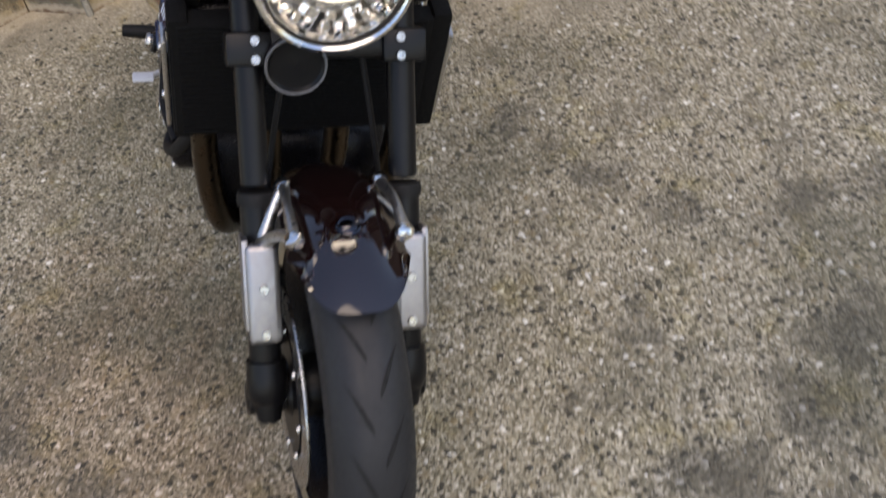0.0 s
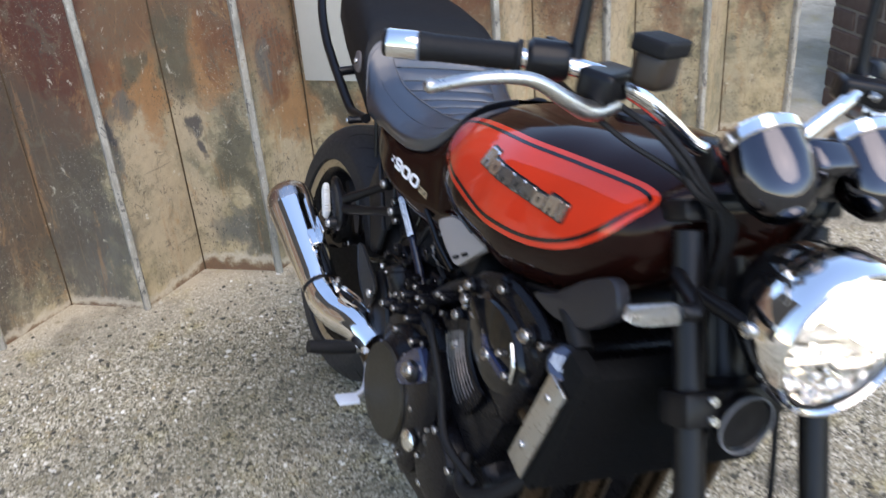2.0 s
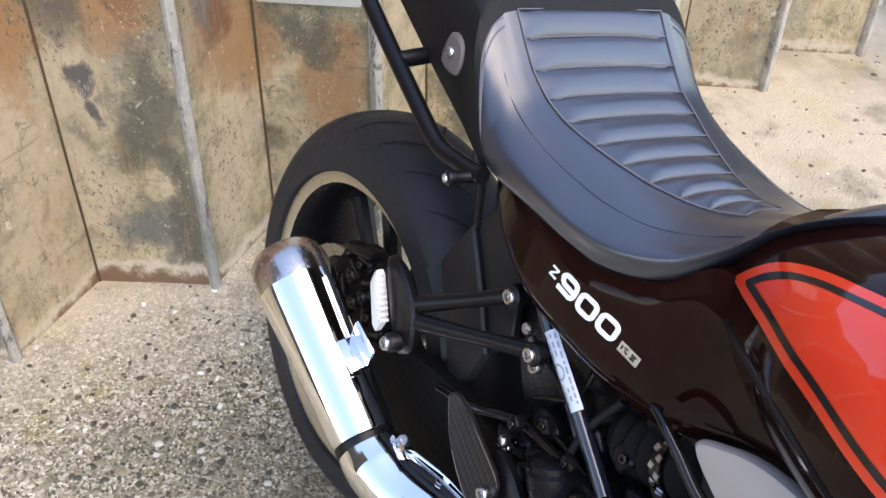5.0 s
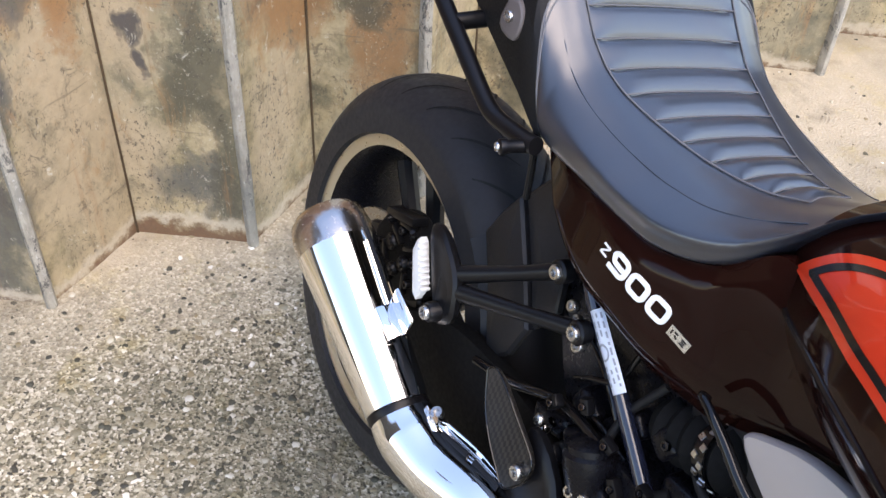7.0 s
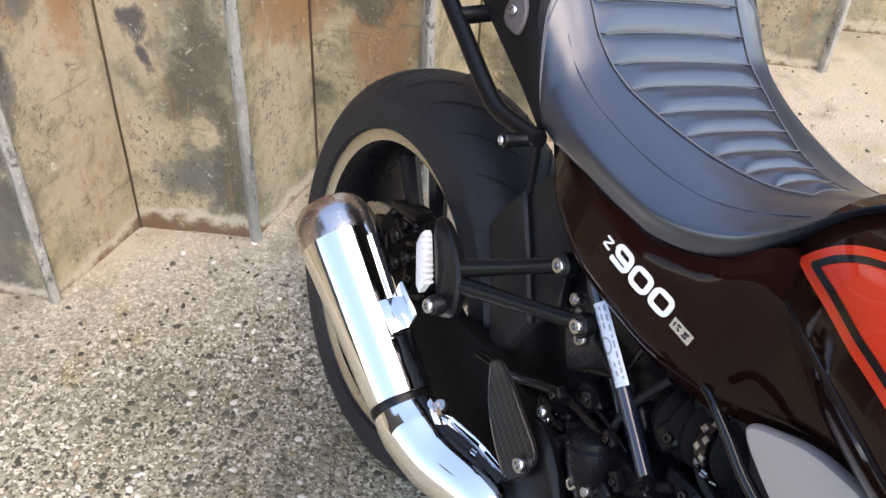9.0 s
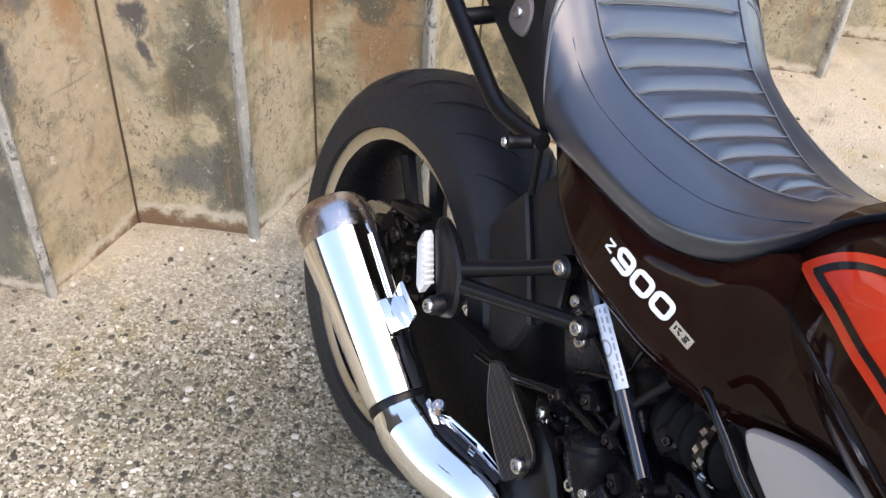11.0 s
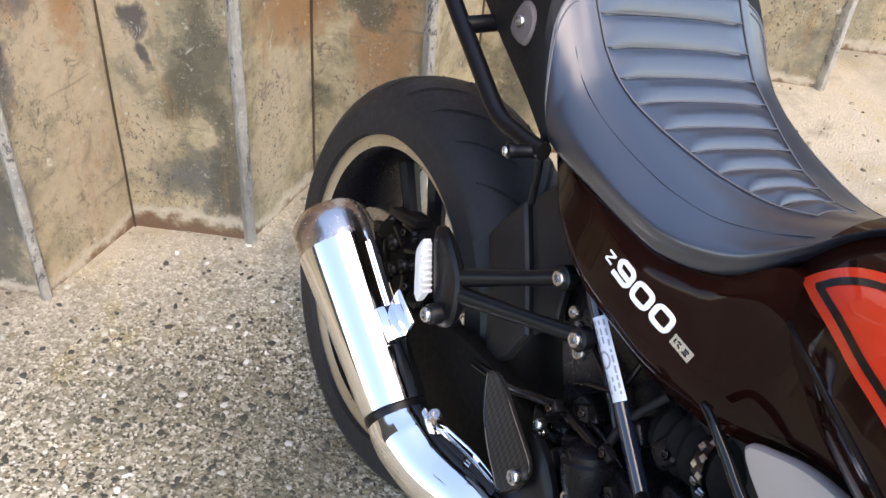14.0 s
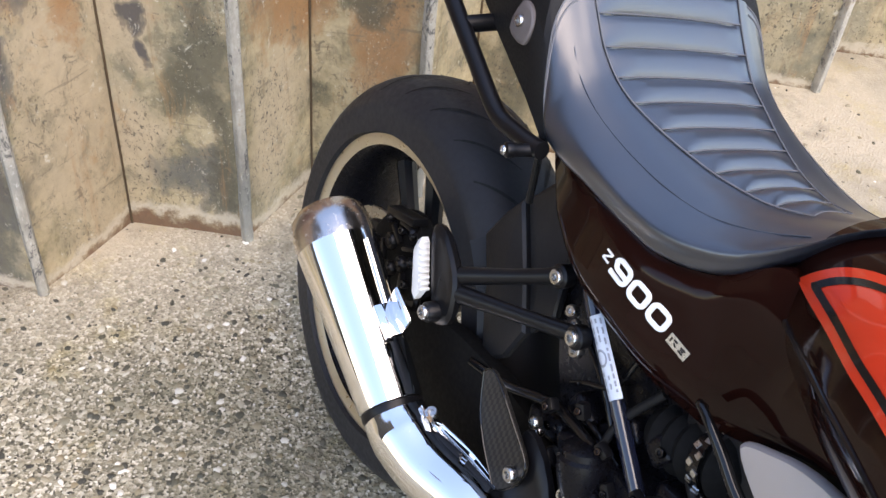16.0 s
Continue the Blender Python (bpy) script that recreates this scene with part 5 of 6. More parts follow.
def handlebar(bike):
    hb = new("handlebar")
    hb.rotation_euler, hb.location = (0, 0, radians(2.2)), (0.0, -0.046, 0.0)
    hb.parent = bike
    tagged(hb, "chrome handlebar with black grips and silver levers")
    for sg in (-1, 1):
        pts = [(1.150, 0.0, 1.046), (1.150, sg * 0.05, 1.046), (1.147, sg * 0.082, 1.052), (1.142, sg * 0.125, 1.080), (1.133, sg * 0.176, 1.110), (1.110, sg * 0.225, 1.128), (1.060, sg * 0.298, 1.128), (1.005, sg * 0.395, 1.119)]
        part("bar_tube", tube(pts, 0.0112, 16, 8), M_CHROME, hb)
        a, b = Vector((1.058, sg * 0.298, 1.128)), Vector((0.996, sg * 0.404, 1.118))
        d = (b - a).normalized()
        gp = part("grip", lathe([(0, 0.0), (0.0, 0.020), (0.006, 0.021), (0.010, 0.0165)] + [(0.014 + i * 0.005, 0.0168 if i % 2 else 0.0158) for i in range(20)] + [(0.116, 0.0175), (0.122, 0.0175), (0.124, 0.0)], a, d, 24), M_GRIP, hb, "ribbed black rubber grip")
        be = part("bar_end", lathe([(0, 0.0), (0.0, 0.0175), (0.034, 0.0175), (0.037, 0.0155), (0.037, 0.0)], a + d * 0.125, d, 24), M_CHROME, hb, "polished bar-end weight")
        part("end_plug", lathe([(0.0365, 0.0165), (0.040, 0.0155), (0.042, 0.011), (0.042, 0.0)], a + d * 0.125, d, 24, cap=False), M_BLACK, be, "black plug in the bar end")
        sw = part("switch_housing", lathe([(0, 0.0), (0.0, 0.020), (0.008, 0.0245), (0.046, 0.0245), (0.052, 0.019), (0.052, 0.0)], Vector((1.058, sg * 0.298, 1.128)) - d * 0.056, d, 22), M_BLACK, hb, "black switch housing")
        part("switch_button", box((0.014, 0.012, 0.012), at(1.066, sg * 0.268, 1.150), 0.003), M_PLASTIC, sw)
        ls = sg * (1.0 if sg < 0 else 0.93)
        pv = Vector((1.135, ls * 0.210, 1.100))
        lv = part("lever", tube([pv, (1.140, ls * 0.246, 1.092), (1.146, ls * 0.285, 1.106), (1.142, ls * 0.335, 1.127), (1.128, ls * 0.390, 1.122), (1.100, ls * 0.432, 1.102)], [0.011, 0.013, 0.0105, 0.0082, 0.0072, 0.0066], 12, 7, flat=1.2), M_ALU, hb, "silver alloy lever with a ball end")
        part("lever_ball", lathe([(-0.0085, 0.0), (-0.006, 0.006), (0, 0.0088), (0.006, 0.006), (0.0085, 0.0)], (1.098, ls * 0.434, 1.102), (0, 1, 0), 16), M_ALU, lv)
        mc = part("master_cylinder", box((0.048, 0.075, 0.036), at(1.120, sg * 0.215, 1.120, 0, 0, -sg * 28), 0.009, seg=3), M_BLACK, hb, "black brake master cylinder" if sg < 0 else "black clutch perch")
        if sg < 0:
            rv = part("reservoir", box((0.042, 0.048, 0.046), at(1.165, -0.188, 1.153, 0, 0, 20), 0.012, seg=3), M_FLUID, hb, "smoky brown brake fluid reservoir with a black cap")
            part("reservoir_cap", box((0.050, 0.058, 0.020), at(1.165, -0.188, 1.180, 0, 0, 20), 0.006, seg=3), M_PAD, rv)
        bolt(hb, (1.150, sg * 0.204, 1.122), (0.4, 0, 1), 0.007)
        part("mirror_stem", tube([(1.086, sg * 0.244, 1.125), (1.082, sg * 0.241, 1.150), (1.076, sg * 0.238, 1.200), (1.070, sg * 0.236, 1.300)], [0.0120, 0.0095, 0.0085, 0.0080], 12, 4), M_BLACK, hb, "black mirror stem")
        part("riser", box((0.045, 0.034, 0.05), at(1.152, sg * 0.048, 1.035), 0.009), M_BLACK, hb)
        part("cable", tube([(1.135, sg * 0.215, 1.105), (1.19, sg * 0.170, 1.075), (1.225, sg * 0.11, 1.01), (1.222, sg * 0.075, 0.93), (1.19, sg * 0.06, 0.84)], 0.0042, 8, 8), M_GRIP, hb)
        part("cable", tube([(1.075, sg * 0.262, 1.112), (1.150, sg * 0.205, 1.066), (1.205, sg * 0.135, 1.03), (1.225, sg * 0.07, 0.965), (1.205, sg * 0.02, 0.88)], 0.0038, 8, 8), M_GRIP, hb)
    for k in range(3):
        part("cable", tube([(1.17, -0.16 + k * 0.01, 1.085 - 0.01 * k), (1.212 + 0.004 * k, -0.13, 1.048 - 0.012 * k), (1.238, -0.085 + 0.008 * k, 0.985), (1.232, -0.07, 0.90), (1.20, -0.06, 0.82)], 0.0048, 8, 8), M_GRIP, hb)
    return hb


def exhaust(bike):
    e = new("exhaust")
    e.parent = bike
    tagged(e, "four-into-one exhaust with a chrome megaphone silencer")
    for y in (-0.158, -0.055, 0.055, 0.158):
        part("header_pipe", tube([(1.030, y, 0.600), (1.085, y, 0.592), (1.116, y, 0.545), (1.108, y * 0.99, 0.465), (1.092, y * 0.90 - 0.005, 0.375), (1.062, y * 0.74 - 0.015, 0.298), (0.985, y * 0.52 - 0.025, 0.236), (0.87, y * 0.36 - 0.035, 0.195), (0.74, y * 0.25 - 0.05, 0.172)], 0.0212, 18, 8), M_HEADER, e, "bronze-tinted steel header pipe")
    part("collector", tube([(0.80, -0.045, 0.170), (0.70, -0.065, 0.185), (0.61, -0.10, 0.225), (0.55, -0.135, 0.300), (0.50, -0.160, 0.360)], [0.062, 0.055, 0.042, 0.036, 0.034], 20, 8), M_HEADER, e)
    j, axis = Vector((0.2575, -0.2107, 0.3971)), Vector((-0.182, -0.0148, 0.0862))
    L = axis.length
    jb = j - axis.normalized() * 0.032
    m = part("silencer", lathe([(-0.026, 0.0), (-0.026, 0.034), (-0.022, 0.0400), (0.0, 0.0415), (0.03, 0.0428), (0.11, 0.0466), (L - 0.03, 0.0508), (L - 0.012, 0.0519)], j, axis, 48), M_CHROME, e, "polished chrome megaphone silencer")
    part("end_cap", lathe([(L - 0.012, 0.0522), (L + 0.010, 0.0517), (L + 0.030, 0.0470), (L + 0.040, 0.038), (L + 0.040, 0.027), (L + 0.01, 0.025), (L, 0.0)], j, axis, 48), M_BRUSHED, m, "brushed end cap with a warm tint")
    part("joint_band", lathe([(-0.004, 0.0), (-0.004, 0.0365), (0.0, 0.0392), (0.008, 0.0388), (0.010, 0.036), (0.010, 0.0)], jb, axis, 40), M_BLACK, m, "dark joint ring")
    part("link_pipe", tube([jb, jb + Vector((0.028, 0.005, -0.009)), (0.362, -0.192, 0.368), (0.43, -0.172, 0.374), (0.49, -0.155, 0.362)], [0.0385, 0.0420, 0.0405, 0.0365, 0.032], 28, 8), M_CHROME, e, "polished elbow pipe")
    part("heat_slot", tube([(0.345, -0.188, 0.4075), (0.385, -0.177, 0.4125)], 0.005, 8, 1, flat=0.5), M_BLACK, e)
    part("heat_slot", tube([(0.395, -0.175, 0.4125), (0.435, -0.165, 0.4110)], 0.005, 8, 1, flat=0.5), M_BLACK, e)
    part("heat_shield", tube([(0.330, -0.180, 0.409), (0.39, -0.163, 0.411), (0.445, -0.150, 0.402)], [0.006, 0.007, 0.005], 10, 6, flat=0.5), M_CHROME, e, "polished pipe shield")
    part("lug", box((0.030, 0.018, 0.006), at(0.325, -0.188, 0.4165, -30, -10, 0), 0.002), M_CHROME, e)
    bolt(e, (0.325, -0.188, 0.420), (0, -0.5, 0.8), 0.008)
    u = axis.normalized()
    side = Vector((0.35, 0.25, 0.9)) - u * Vector((0.35, 0.25, 0.9)).dot(u)
    side.normalize()
    part("side_strip", tube([j + u * 0.050 + side * 0.0445, j + u * 0.10 + side * 0.0475, j + u * 0.175 + side * 0.0520], 0.0030, 8, 5), M_CHROME, m, "thin polished strip along the silencer")
    # hanger bracket between silencer and peg hanger
    part("hanger", box((0.046, 0.006, 0.040), at(0.224, -0.205, 0.492, 12, 20, 5), 0.003), M_CHROME, e, "chrome silencer hanger")
    part("hanger_fold", box((0.044, 0.026, 0.008), at(0.219, -0.211, 0.473, 12, 20, 5), 0.002), M_CHROME, e)
    return e


HEEL = [(0.353, 0.515), (0.358, 0.524), (0.366, 0.528), (0.386, 0.524), (0.425, 0.507), (0.455, 0.494), (0.465, 0.485), (0.468, 0.472), (0.464, 0.452), (0.447, 0.424), (0.436, 0.422), (0.424, 0.430), (0.400, 0.446), (0.372, 0.475)]


def pegs(bike):
    for sg in (-1, 1):
        p = new("pillion_peg_hanger")
        p.parent = bike
        tagged(p, "black two-armed pillion peg hanger")
        part("arm", tube([(0.3625, sg * 0.126, 0.6578), (0.318, sg * 0.150, 0.621), (0.262, sg * 0.182, 0.577)], [0.0100, 0.0088, 0.0115], 12, 4, flat=0.8), M_BLACK, p)
        part("arm", tube([(0.4177, sg * 0.126, 0.6229), (0.350, sg * 0.152, 0.5945), (0.272, sg * 0.182, 0.562)], [0.0100, 0.0088, 0.0115], 12, 4, flat=0.8), M_BLACK, p)
        part("web", plate(rounded([(0.240, 0.592), (0.262, 0.584), (0.280, 0.560), (0.280, 0.525), (0.262, 0.512), (0.250, 0.530)], 3), sg * 0.168, sg * 0.190, 0.002, 0.005), M_BLACK, p)
        for b in ((0.3625, sg * 0.136, 0.6578), (0.4177, sg * 0.136, 0.6229)):
            bolt(p, b, (0, sg, 0), 0.0088)
            part("boss", lathe([(-0.014, 0.0125), (0.0, 0.0135), (0.002, 0.0115)], b, (0, sg, 0), 18), M_BLACK, p)
        part("peg_plate", plate(rounded([(0.205, 0.604), (0.228, 0.612), (0.270, 0.588), (0.286, 0.556), (0.288, 0.528), (0.262, 0.508), (0.250, 0.530), (0.222, 0.572)], 3), sg * 0.176, sg * 0.190, 0.001, 0.004), M_BLACK, p)
        pg = part("pillion_peg", plate([(0.2105, 0.5800), (0.2120, 0.5900), (0.2165, 0.5975), (0.2190, 0.5940), (0.2470, 0.5475), (0.2475, 0.5425), (0.2425, 0.5275), (0.2385, 0.5290)], sg * 0.196, sg * 0.210, 0.001, 0.003), M_PEG, p, "folded silver peg with a toothed edge")
        for i in range(9):
            f = i / 8
            part("tooth", box((0.0065, 0.013, 0.0042), at(0.2490 - 0.0295 * f, sg * 0.204, 0.5480 + 0.0445 * f, 0, -40, 0), 0.0015, seg=1), M_PEG, pg)
        part("pivot", lathe([(-0.012, 0.0), (-0.012, 0.012), (0.010, 0.012), (0.013, 0.010), (0.013, 0.0)], (0.266, sg * 0.192, 0.528), (0, sg, 0), 20), M_BLACK, p)
        bolt(p, (0.266, sg * 0.204, 0.528), (0, sg, 0), 0.0085)
        f = new("rider_footpeg")
        f.parent = bike
        tagged(f, "black rubber rider footpeg")
        part("peg_rubber", tube([(0.466, sg * 0.190, 0.345), (0.464, sg * 0.24, 0.349), (0.462, sg * 0.288, 0.353)], [0.013, 0.0155, 0.013], 12, 4), M_GRIP, f)
        part("peg_bracket", tube([(0.470, sg * 0.150, 0.352), (0.467, sg * 0.185, 0.347), (0.466, sg * 0.198, 0.346)], [0.018, 0.012, 0.011], 12, 4), M_ALU, f)
        part("hanger_plate", plate(rounded([(0.43, 0.50), (0.49, 0.48), (0.53, 0.40), (0.50, 0.32), (0.455, 0.325), (0.43, 0.40)], 3), sg * 0.138, sg * 0.156, 0.002, 0.005), M_BLACK, f)
        hg = part("heel_guard", plate(HEEL, sg * 0.162, sg * 0.168, 0.0, 0.0012, 2), M_CARBON, bike, "woven carbon heel guard", smooth=False)
        bolt(hg, (0.456, sg * 0.171, 0.464), (0, sg, 0), 0.009)
        part("guard_rim", tube([(x, sg * 0.168, z) for x, z in HEEL + HEEL[:1]], 0.0011, 6, 2), M_GBLACK, hg)
    b = part("brake_pedal", tube([(0.475, -0.172, 0.358), (0.52, -0.182, 0.342), (0.575, -0.205, 0.325), (0.606, -0.238, 0.322)], [0.009, 0.0085, 0.008, 0.008], 10, 6, flat=0.7), M_LABEL, bike, "silver rear brake pedal")
    part("pedal_pad", box((0.030, 0.042, 0.008), at(0.610, -0.252, 0.325), 0.003), M_LABEL, b)


def engine(bike):
    e = new("engine")
    e.parent = bike
    tagged(e, "black four-cylinder engine with finned sides")
    part("crankcase", plate(rounded([(0.56, 0.50), (0.68, 0.535), (0.86, 0.50), (0.99, 0.44), (1.02, 0.34), (0.97, 0.25), (0.80, 0.215), (0.62, 0.23), (0.53, 0.32), (0.52, 0.42)], 5), 0.165, -0.165, 0.01, 0.02), M_ENGINE, e)
    part("sump", box((0.30, 0.20, 0.09), at(0.78, 0, 0.185), 0.03, seg=3), M_ENGINE, e)
    tilt = 22
    d = Vector((math.sin(radians(tilt)), 0, math.cos(radians(tilt))))
    c0 = Vector((0.90, 0, 0.47))
    part("cylinder_block", box((0.17, 0.36, 0.15), at(*(c0 + d * 0.06), 0, tilt, 0), 0.015), M_ENGINE, e)
    part("cylinder_head", box((0.19, 0.385, 0.11), at(*(c0 + d * 0.185), 0, tilt, 0), 0.02, seg=3), M_ENGINE, e)
    hd = part("head_cover", box((0.165, 0.375, 0.06), at(*(c0 + d * 0.262), 0, tilt, 0), 0.022, seg=3), M_ENGINE, e)
    for sg in (-1, 1):
        # nested curved fins with bare metal edges under the head's end cover
        for i in range(7):
            r = 0.104 + i * 0.0122
            pts = [(0.990 + r * math.cos(radians(w)), sg * (0.194 - 0.0012 * i), 0.674 + r * math.sin(radians(w))) for w in np.linspace(190 + 1.5 * i, 262 - 2 * i, 9)]
            fin = part("fin", tube(pts, 0.0034, 8, 4, flat=2.4), M_ENGINE, e)
            part("fin_edge", tube([(p[0], p[1] + sg * 0.0080, p[2]) for p in pts[1:-1]], 0.0008, 6, 4), M_GREYMET, fin, "bare metal fin edge")
        ec = part("end_cover", plate(rounded([(0.885, 0.700), (0.925, 0.724), (0.985, 0.728), (1.036, 0.705), (1.060, 0.660), (1.042, 0.612), (0.990, 0.590), (0.930, 0.606), (0.892, 0.650)], 4), sg * 0.165, sg * 0.196, 0.006, 0.010, 7), M_GBLACK, e, "gloss black cover on the end of the cylinder head")
        # bright metal line added to imitate a glint on the cover's rim
        part("cover_edge", tube([(1.030, sg * 0.200, 0.700), (1.047, sg * 0.201, 0.675), (1.048, sg * 0.200, 0.645)], 0.0032, 8, 5), M_POLISH, ec, "polished line added in place of a glint")
        part("cover_rib", box((0.066, 0.010, 0.016), at(0.928, sg * 0.203, 0.686, 0, 36, 0), 0.004), M_GBLACK, ec)
        # black ribs, their blue sky glints painted in as base colour
        part("cover_rib", box((0.070, 0.010, 0.014), at(0.995, sg * 0.203, 0.652, 0, 8, 0), 0.004), M_SKYBLACK, ec, "gloss black rib with the sky's blue in its colour")
        part("cover_rib", box((0.050, 0.008, 0.012), at(0.955, sg * 0.203, 0.668, 0, 30, 0), 0.004), M_SKYBLACK, ec, "gloss black rib with the sky's blue in its colour")
        # the two largest bolts are added where bright highlights sit
        for x, z, r in ((0.885, 0.692, 0.009), (0.916, 0.683, 0.006), (0.978, 0.650, 0.010), (1.010, 0.672, 0.006), (1.037, 0.650, 0.006)):
            bolt(ec, (x, sg * 0.204, z), (0, sg, 0.25), r)
        for x, z, r in ((0.846, 0.641, 0.0085), (0.869, 0.671, 0.007), (0.865, 0.705, 0.0085), (0.846, 0.687, 0.006), (0.962, 0.751, 0.0075), (1.050, 0.724, 0.0115), (0.864, 0.596, 0.008), (1.092, 0.732, 0.006)):
            part("lug", lathe([(-0.03, r * 1.5), (0.0, r * 1.45), (0.002, r * 1.2)], (x, sg * 0.189, z), (0, sg, 0.1), 14), M_ENGINE, e)
            bolt(e, (x, sg * 0.192, z), (0, sg, 0.2), r)
        part("head_side", plate(rounded([(0.835, 0.640), (0.850, 0.712), (0.905, 0.748), (0.98, 0.765), (1.075, 0.745), (1.085, 0.690), (1.05, 0.60), (1.0, 0.545), (0.94, 0.52), (0.87, 0.55)], 4), sg * 0.160, sg * 0.182, 0.003, 0.008), M_ENGINE, e)
    # clutch cover: black stepped ring and a flat olive face
    cc = part("clutch_cover", lathe([(0, 0.0), (0.0, 0.122), (0.012, 0.122), (0.020, 0.116), (0.024, 0.104), (0.046, 0.094), (0.050, 0.088), (0.050, 0.0)], (0.680, -0.160, 0.385), (0, -1, 0), 44), M_ENGINE, e, "round black clutch cover")
    part("cover_face", lathe([(0.049, 0.0895), (0.0555, 0.088), (0.0575, 0.084), (0.0585, 0.060), (0.059, 0.0)], (0.673, -0.160, 0.383), (0, -1, 0), 44, cap=False), M_COVER, cc, "flat olive-brown face of the clutch cover")
    for k in range(9):
        a = 2 * math.pi * k / 9
        bolt(cc, (0.680 + 0.112 * math.cos(a), -0.184, 0.385 + 0.112 * math.sin(a)), (0, -1, 0), 0.0062)
    part("case_rib", plate(rounded([(0.742, 0.470), (0.80, 0.545), (0.85, 0.530), (0.86, 0.45), (0.84, 0.36), (0.80, 0.29), (0.755, 0.285), (0.768, 0.38)], 4), -0.165, -0.212, 0.006, 0.010, 7), M_ENGINE, e, "black casting beside the clutch cover")
    part("plug", lathe([(0, 0.0), (0.0, 0.019), (0.004, 0.019), (0.006, 0.016), (0.006, 0.0)], (0.822, -0.222, 0.382), (0.15, -1, 0.1), 22), M_POLISH, e, "silver inspection plug")
    for x, z, r in ((0.717, 0.599, 0.0065), (0.787, 0.646, 0.0065), (0.690, 0.544, 0.007), (0.725, 0.517, 0.008), (0.712, 0.481, 0.006), (0.764, 0.537, 0.005), (0.583, 0.514, 0.008), (0.738, 0.605, 0.004), (0.804, 0.649, 0.005), (0.798, 0.429, 0.006), (0.865, 0.433, 0.005), (0.85, 0.37, 0.006), (0.78, 0.32, 0.006), (0.63, 0.53, 0.007), (0.66, 0.575, 0.006)):
        part("lug", lathe([(-0.022, r * 1.6), (0.0, r * 1.2), (0.003, r * 0.95)], (x, -0.197, z), (0, -1, 0.15), 14), M_ENGINE, e)
        bolt(e, (x, -0.200 if z > 0.44 else -0.216, z), (0, -1, 0.25), r * 0.78)
    pc = part("pulse_cover", lathe([(0, 0.0), (0.0, 0.074), (0.03, 0.072), (0.042, 0.064), (0.046, 0.05), (0.046, 0.0)], (0.885, -0.165, 0.375), (0, -1, 0), 36), M_ENGINE, e, "round black pick-up cover")
    for k in range(5):
        a = 2 * math.pi * k / 5 + 0.5
        bolt(pc, (0.885 + 0.064 * math.cos(a), -0.204, 0.375 + 0.064 * math.sin(a)), (0, -1, 0), 0.007)
    part("oil_cap", lathe([(0, 0.0), (0, 0.020), (0.006, 0.020), (0.009, 0.017), (0.009, 0.0)], (0.79, -0.218, 0.50), (0, -1, 0.3), 22), M_BLACK, e)
    bolt(e, (0.789, -0.2275, 0.503), (0, -1, 0.3), 0.0140)
    # black bracket; its blue is the sky's reflection given as colour
    part("cover_bracket", plate(rounded([(0.712, 0.468), (0.776, 0.540), (0.806, 0.534), (0.828, 0.505), (0.790, 0.474), (0.735, 0.440)], 3), -0.200, -0.219, 0.002, 0.004), M_SKYBLACK, e, "gloss black bracket round the oil cap, sky reflection in its colour")
    part("alternator_cover", lathe([(0, 0.0), (0, 0.1), (0.03, 0.098), (0.05, 0.08), (0.052, 0.0)], (0.885, 0.165, 0.375), (0, 1, 0), 36), M_ENGINE, e)
    part("coolant_hose", tube([(0.96, -0.19, 0.45), (1.00, -0.21, 0.42), (1.06, -0.20, 0.45), (1.11, -0.17, 0.52)], 0.012, 12, 6), M_GRIP, e, "black coolant hose")
    part("hose", tube([(0.70, -0.17, 0.55), (0.78, -0.20, 0.58), (0.86, -0.205, 0.52), (0.93, -0.215, 0.46), (1.02, -0.20, 0.44)], 0.007, 10, 6), M_GRIP, e)
    part("throttle_housing", box((0.10, 0.27, 0.10), at(0.80, 0, 0.660, 0, 20, 0), 0.03, seg=3), M_MATT, e)
    part("gearbox_top", box((0.22, 0.26, 0.10), at(0.63, 0, 0.50), 0.02), M_ENGINE, e)
    for i, (x, z) in enumerate(((0.60, 0.555), (0.66, 0.56), (0.72, 0.568), (0.56, 0.52), (0.62, 0.52), (0.70, 0.53))):
        bolt(e, (x, -0.148, z), (0, -1, 0.3), 0.0055, M_BLACK if i % 2 else None)
        part("fitting", box((0.030, 0.03, 0.022), at(x + 0.01, -0.130, z - 0.008, 0, 15 * i, 0), 0.005), M_ENGINE, e)
    return e


